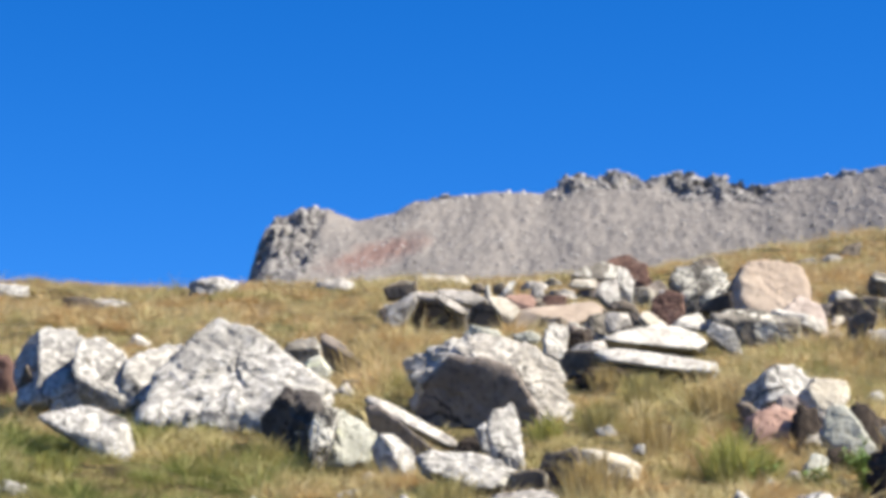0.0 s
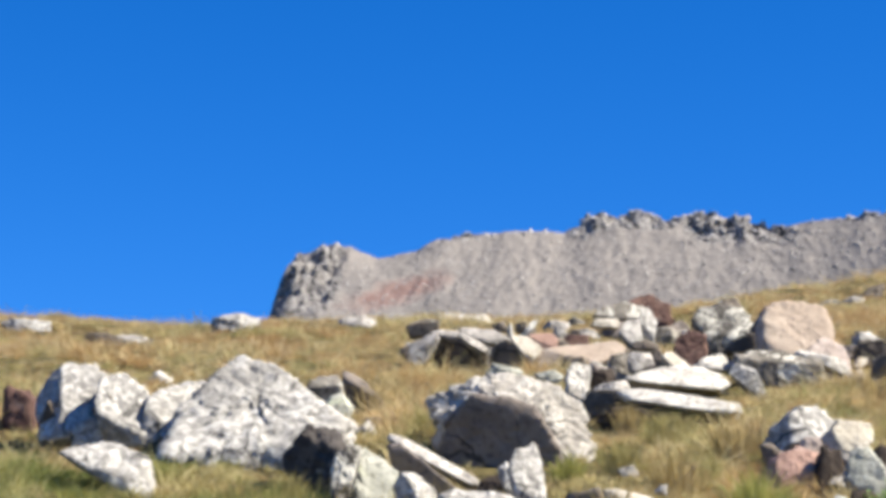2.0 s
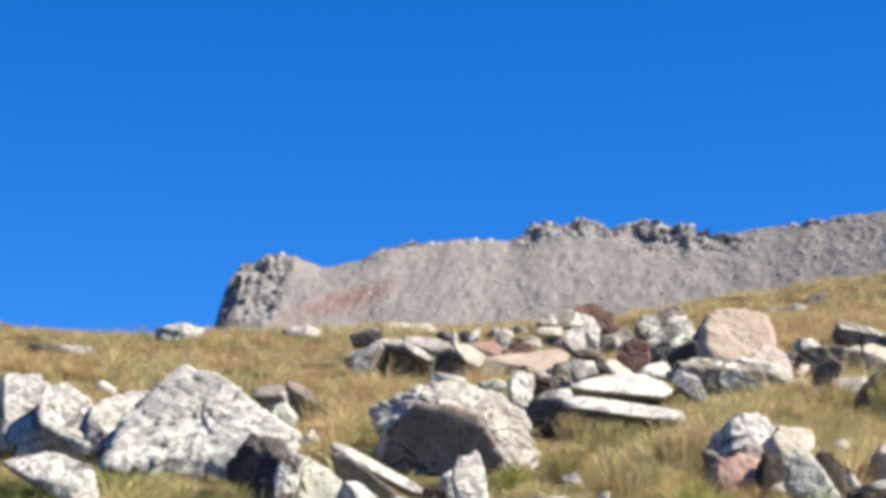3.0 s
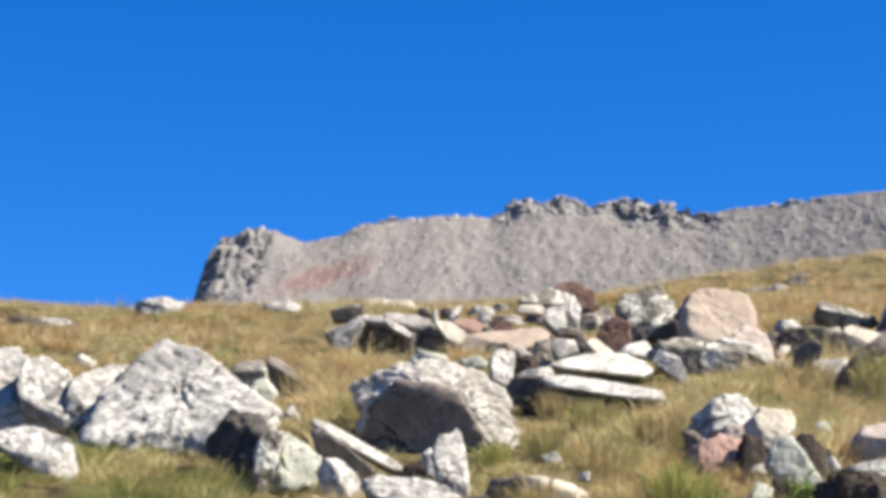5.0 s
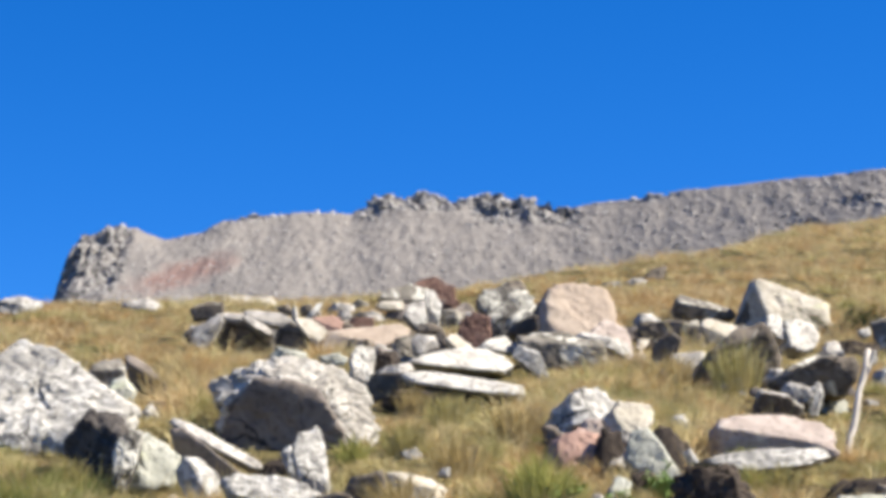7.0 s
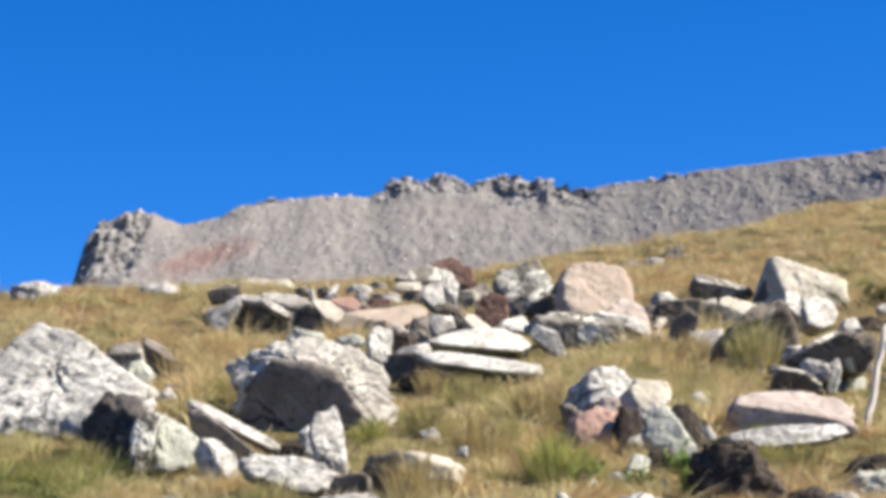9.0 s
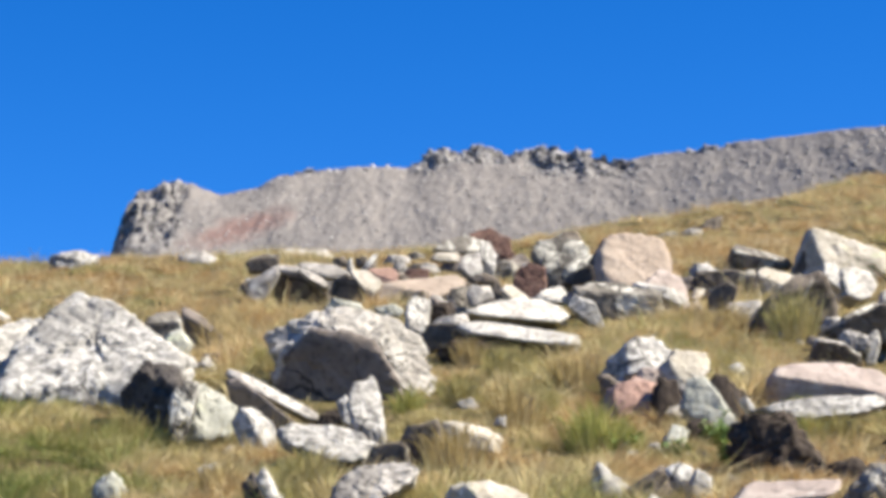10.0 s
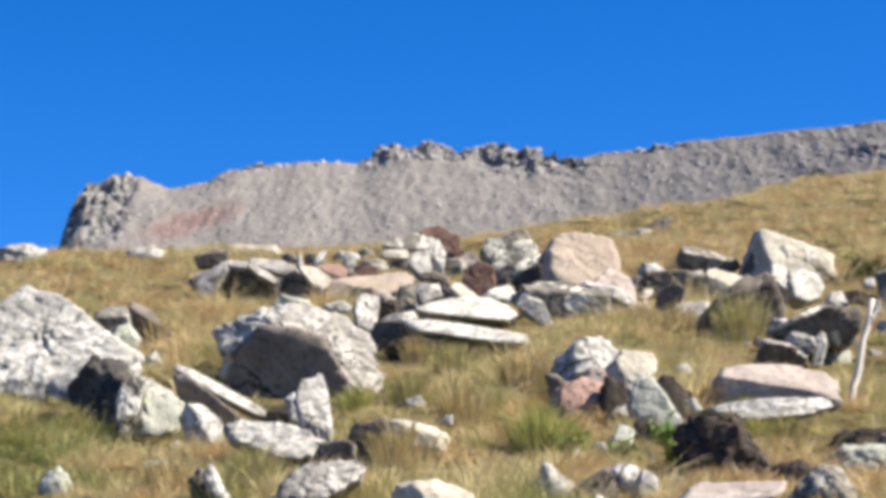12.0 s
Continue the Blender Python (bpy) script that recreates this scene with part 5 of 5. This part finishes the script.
def low_shrub(x, y, wide, tall):
    thing = new("shrub")
    thing.location = (x, y, float(lay(x, y)))
    tagged(thing, "low dark green shrub growing between rocks", "shrub", "shrubs")
    own = random.Random(int(x * 100))
    stems, crown = bmesh.new(), bmesh.new()
    for k in range(26):
        a, reach = own.uniform(0, math.tau), own.uniform(0.2, 1) * wide
        tip = Vector((math.cos(a) * reach, math.sin(a) * reach * 0.7, tall * own.uniform(0.5, 1.15) * (1.1 - 0.5 * reach / wide)))
        tube(stems, [Vector((0, 0, -0.02)), tip * 0.5 + Vector((0, 0, tall * 0.1)), tip], [0.006, 0.004, 0.002], 5)
        for _ in range(34):
            at = tip * own.uniform(0.45, 1.0) + Vector((own.gauss(0, 0.025), own.gauss(0, 0.025), own.gauss(0.01, 0.015)))
            b = own.uniform(0, math.tau)
            leaf(crown, at, Vector((math.cos(b), math.sin(b), own.uniform(-0.2, 0.8))).normalized(), own.uniform(0.02, 0.035), 0.007)
    part("branches", stems, bark, thing)
    part("foliage", crown, juniper, thing)


def leafy_plant(x, y, wide, tall, seed):
    thing = new("leafy_plant")
    thing.location = (x, y, float(lay(x, y)))
    tagged(thing, "small fresh green leafy plant among stones", "plant", "green plants among the stones")
    own = random.Random(seed)
    stems, leaves = bmesh.new(), bmesh.new()
    for k in range(9):
        a = own.uniform(0, math.tau)
        tip = Vector((math.cos(a) * wide * own.uniform(0.3, 1), math.sin(a) * wide * own.uniform(0.3, 1), tall * own.uniform(0.6, 1.1)))
        tube(stems, [Vector((0, 0, -0.02)), tip * 0.55 + Vector((0, 0, tall * 0.1)), tip], [0.003, 0.0025, 0.0015], 5)
        for i in range(12):
            at = tip * (0.2 + 0.8 * i / 11)
            b = own.uniform(0, math.tau)
            leaf(leaves, at, Vector((math.cos(b), math.sin(b), own.uniform(0.0, 0.9))).normalized(), own.uniform(0.03, 0.055), 0.011)
    part("stems", stems, fresh, thing)
    part("leaves", leaves, fresh, thing)


def grass_tuft(x, y, wide, tall, tone_, seed):
    own = random.Random(seed)
    bm = bmesh.new()
    for k in range(int(150 + 500 * wide)):
        a, out_ = own.uniform(0, math.tau), own.uniform(0, 1) ** 0.8
        h = tall * own.uniform(0.5, 1.1)
        foot = Vector((math.cos(a) * out_ * wide * 0.35, math.sin(a) * out_ * wide * 0.3, -0.02))
        lean = Vector((math.cos(a), math.sin(a), 0)) * out_ * 0.55 + Vector((own.gauss(0, 0.15), own.gauss(0, 0.15), 0))
        mid = foot + Vector((lean.x * h * 0.4, lean.y * h * 0.4, h * 0.6))
        tip = foot + Vector((lean.x * h, lean.y * h, h * (1 - 0.35 * out_)))
        b = own.uniform(0, math.pi)
        side = Vector((math.cos(b), 0.5 * math.sin(b), 0)) * 0.0032
        v = [bm.verts.new(q) for q in (foot - side, foot + side, mid + side * 0.8, mid - side * 0.8, tip)]
        bm.faces.new(v[:4])
        bm.faces.new((v[3], v[2], v[4]))
    me = bpy.data.meshes.new("grass_tuft")
    bm.to_mesh(me)
    bm.free()
    me.materials.append(TUFT_TONES[tone_])
    ob = new("grass_tuft", me)
    ob.location = (x, y, float(lay(x, y)))
    words = ("olive and straw-coloured", "fresh yellow-green", "dry golden")[tone_]
    return tagged(ob, "tall " + words + " tuft of alpine grass", "grass tuft", "tall grass tufts")


TUFT_TONES = (blade_material("olive_tuft", ((0.1, (0.22, 0.22, 0.065)), (0.8, (0.46, 0.38, 0.17))), 3.0),
              blade_material("green_tuft", ((0.1, (0.18, 0.22, 0.05)), (0.8, (0.42, 0.38, 0.12))), 3.0),
              blade_material("golden_tuft", ((0.3, (0.34, 0.26, 0.10)), (1.0, (0.60, 0.48, 0.26))), 3.0))
weathered_stick(Vector((2.85, 12.57, 3.41)), Vector((3.02, 12.69, 3.99)))
low_shrub(4.27, 18.98, 0.62, 0.26)
low_shrub(4.62, 19.36, 0.40, 0.22)
leafy_plant(1.65, 10.83, 0.05, 0.21, 1182)
leafy_plant(1.67, 11.54, 0.05, 0.14, 1150)
leafy_plant(1.65, 11.15, 0.04, 0.13, 1165)
leafy_plant(1.98, 11.20, 0.05, 0.14, 1290)
leafy_plant(1.43, 10.80, 0.07, 0.10, 1440)
leafy_plant(1.63, 10.56, 0.04, 0.14, 1330)
leafy_plant(1.19, 10.77, 0.12, 0.11, 1000)
grass_tuft(2.82, 15.37, 0.38, 0.40, 0, 2002)
grass_tuft(1.13, 10.95, 0.22, 0.28, 1, 1852)
grass_tuft(0.46, 10.11, 0.30, 0.29, 2, 1635)
grass_tuft(0.83, 11.64, 0.26, 0.26, 2, 1665)
grass_tuft(0.32, 12.29, 0.14, 0.23, 1, 1450)
grass_tuft(0.59, 12.47, 0.22, 0.24, 0, 1830)
grass_tuft(1.09, 10.79, 0.27, 0.32, 1, 2162)
grass_tuft(0.78, 11.50, 0.23, 0.30, 2, 1965)
grass_tuft(-1.00, 11.83, 0.24, 0.19, 0, 992)
grass_tuft(-0.81, 15.79, 0.28, 0.25, 2, 980)
grass_tuft(-0.46, 14.06, 0.22, 0.20, 0, 1375)
grass_tuft(-0.46, 9.88, 0.24, 0.19, 2, 1170)
grass_tuft(-0.13, 9.89, 0.20, 0.22, 0, 1310)
grass_tuft(2.11, 11.33, 0.23, 0.18, 1, 2120)
grass_tuft(2.24, 14.28, 0.26, 0.23, 2, 1840)
grass_tuft(-0.79, 15.48, 0.28, 0.29, 2, 1260)
grass_tuft(1.19, 12.62, 0.31, 0.28, 2, 1700)
grass_tuft(0.87, 13.47, 0.27, 0.25, 0, 1550)
grass_tuft(0.75, 14.65, 0.23, 0.24, 2, 1745)
grass_tuft(1.00, 14.38, 0.26, 0.19, 0, 1828)
grass_tuft(2.43, 15.62, 0.32, 0.25, 2, 1870)
grass_tuft(1.24, 11.02, 0.22, 0.18, 1, 1810)
grass_tuft(-1.64, 12.06, 0.24, 0.14, 1, 1040)
grass_tuft(-1.89, 10.93, 0.25, 0.14, 1, 930)
grass_tuft(-1.24, 11.58, 0.29, 0.17, 2, 1210)
grass_tuft(2.12, 11.33, 0.23, 0.18, 0, 2212)
grass_tuft(1.68, 10.06, 0.20, 0.11, 2, 2203)
grass_tuft(2.28, 11.42, 0.23, 0.18, 0, 2260)
grass_tuft(2.24, 12.10, 0.16, 0.14, 1, 2150)


# ---- grass: drooping tufts over short turf, wider-spaced towards the crest ----
def meadow_blades():
    def field(x, y, s, k):
        return np.array([noise.noise((a * s, b * s, k)) for a, b in zip(x, y)])

    def scatter(y0, y1, per_metre, clear):
        left, right = -0.235, 0.29
        n = int((right - left) * (y1 * y1 - y0 * y0) / 2 * per_metre)
        y = np.sqrt(rng.uniform(y0 * y0, y1 * y1, n))
        x = rng.uniform(left, right, n) * y
        keep = y < 24.8 + 2.76 * soft((x - 1.4) / 1.2) + 4
        for fx, fy, w, d in FEET:
            keep &= ((x - fx) / (w * clear)) ** 2 + ((y - fy) / (d * clear)) ** 2 > 1
        return x[keep], y[keep]

    tufts_, short_ = [], []
    # (from, to, clumps a square metre, blades a tuft, height, short blades a square metre)
    for y0, y1, clumps, blades, tall, short in ((8.2, 12.5, 34, 46, 0.17, 1500), (12.5, 18, 28, 34, 0.165, 900), (18, 27, 22, 22, 0.15, 500), (27, 52, 8, 16, 0.19, 150)):
        x, y = scatter(y0, y1, clumps, 0.72)
        lush = field(x, y, 0.9, 5.0) + 0.6 * field(x, y, 3.2, 8.0)
        keep = lush > rng.uniform(-1.4, -0.1, len(x))
        x, y, lush = x[keep], y[keep], lush[keep]
        # each clump is three to six tufts grown together
        many = rng.integers(3, 7, len(x))
        x, y, lush = np.repeat(x, many), np.repeat(y, many), np.repeat(lush, many)
        x, y = x + rng.normal(0, 0.055, len(x)), y + rng.normal(0, 0.07, len(y))
        close = np.ones(len(x))
        for fx, fy, w, d in FEET:
            close[((x - fx) / (w * 1.1 + 0.08)) ** 2 + ((y - fy + 0.28) / (d * 1.1 + 0.38)) ** 2 < 1] = 0.7 if fy < 12.3 else 0.45
        height = close * tall * np.clip(0.85 + 0.7 * lush, 0.5, 1.6) * rng.uniform(0.45, 1.2, len(x)) * np.where((rng.uniform(0, 1, len(x)) < 0.10) & (y < 19), 1.7, 1.0)
        ang = rng.uniform(0, 2 * np.pi, len(x) * blades)
        away = rng.uniform(0, 1, len(ang)) ** 0.7
        size = np.repeat(height, blades)
        bx = np.repeat(x, blades) + np.cos(ang) * away * size * 0.28
        by = np.repeat(y, blades) + np.sin(ang) * away * size * 0.28
        tufts_.append((bx, by, size * rng.uniform(0.55, 1.15, len(ang)), 0.0015 + 0.00011 * by, ang + rng.normal(0, 0.5, len(ang)), 0.12 + 0.75 * away, np.full(len(ang), 0.5)))
        x, y = scatter(y0, y1, short, 0.9)
        ang = rng.uniform(0, 2 * np.pi, len(x))
        short_.append((x, y, tall * rng.uniform(0.15, 0.5, len(x)), 0.0019 + 0.00013 * y, ang, rng.uniform(0.2, 1.5, len(x)), np.full(len(x), 0.3)))
    for name, label, material, parts in (("grass", "clumps of dry golden and green alpine grass", meadow, tufts_), ("short_grass", "short dry turf grass and brown litter between clumps", litter, short_)):
        bx, by, bh, bw, ang, lean, bend = (np.concatenate(c) for c in zip(*parts))
        n = len(bx)
        side = rng.uniform(0, np.pi, n)
        base = np.stack([bx, by, lay(bx, by) - 0.015], -1)
        tipward = np.stack([np.cos(ang) * lean, np.sin(ang) * lean, np.ones(n)], -1)
        tipward /= np.linalg.norm(tipward, axis=1)[:, None]
        across = np.stack([np.cos(side), np.sin(side) * 0.6, np.zeros(n)], -1) * bw[:, None]
        mid = base + tipward * (bh * 0.42)[:, None]
        droop = np.stack([np.cos(ang), np.sin(ang), np.full(n, -0.55)], -1) * (bh * lean * bend)[:, None]
        tip = base + tipward * bh[:, None] + droop
        verts = np.stack([base, mid - across, mid + across, tip], 1).reshape(-1, 3)
        k = np.arange(n)[:, None] * 4
        tris = np.stack([k + [0, 2, 1], k + [1, 2, 3]], 1).reshape(-1)
        me = bpy.data.meshes.new(name)
        me.vertices.add(len(verts))
        me.vertices.foreach_set("co", verts.ravel())
        m = n * 2
        me.loops.add(m * 3)
        me.loops.foreach_set("vertex_index", tris)
        me.polygons.add(m)
        me.polygons.foreach_set("loop_start", np.arange(m) * 3)
        me.polygons.foreach_set("use_smooth", np.ones(m, bool))
        me.materials.append(material)
        me.update(calc_edges=True)
        me.validate()
        tagged(new(name, me), label, "grass", kind="stuff")


meadow_blades()
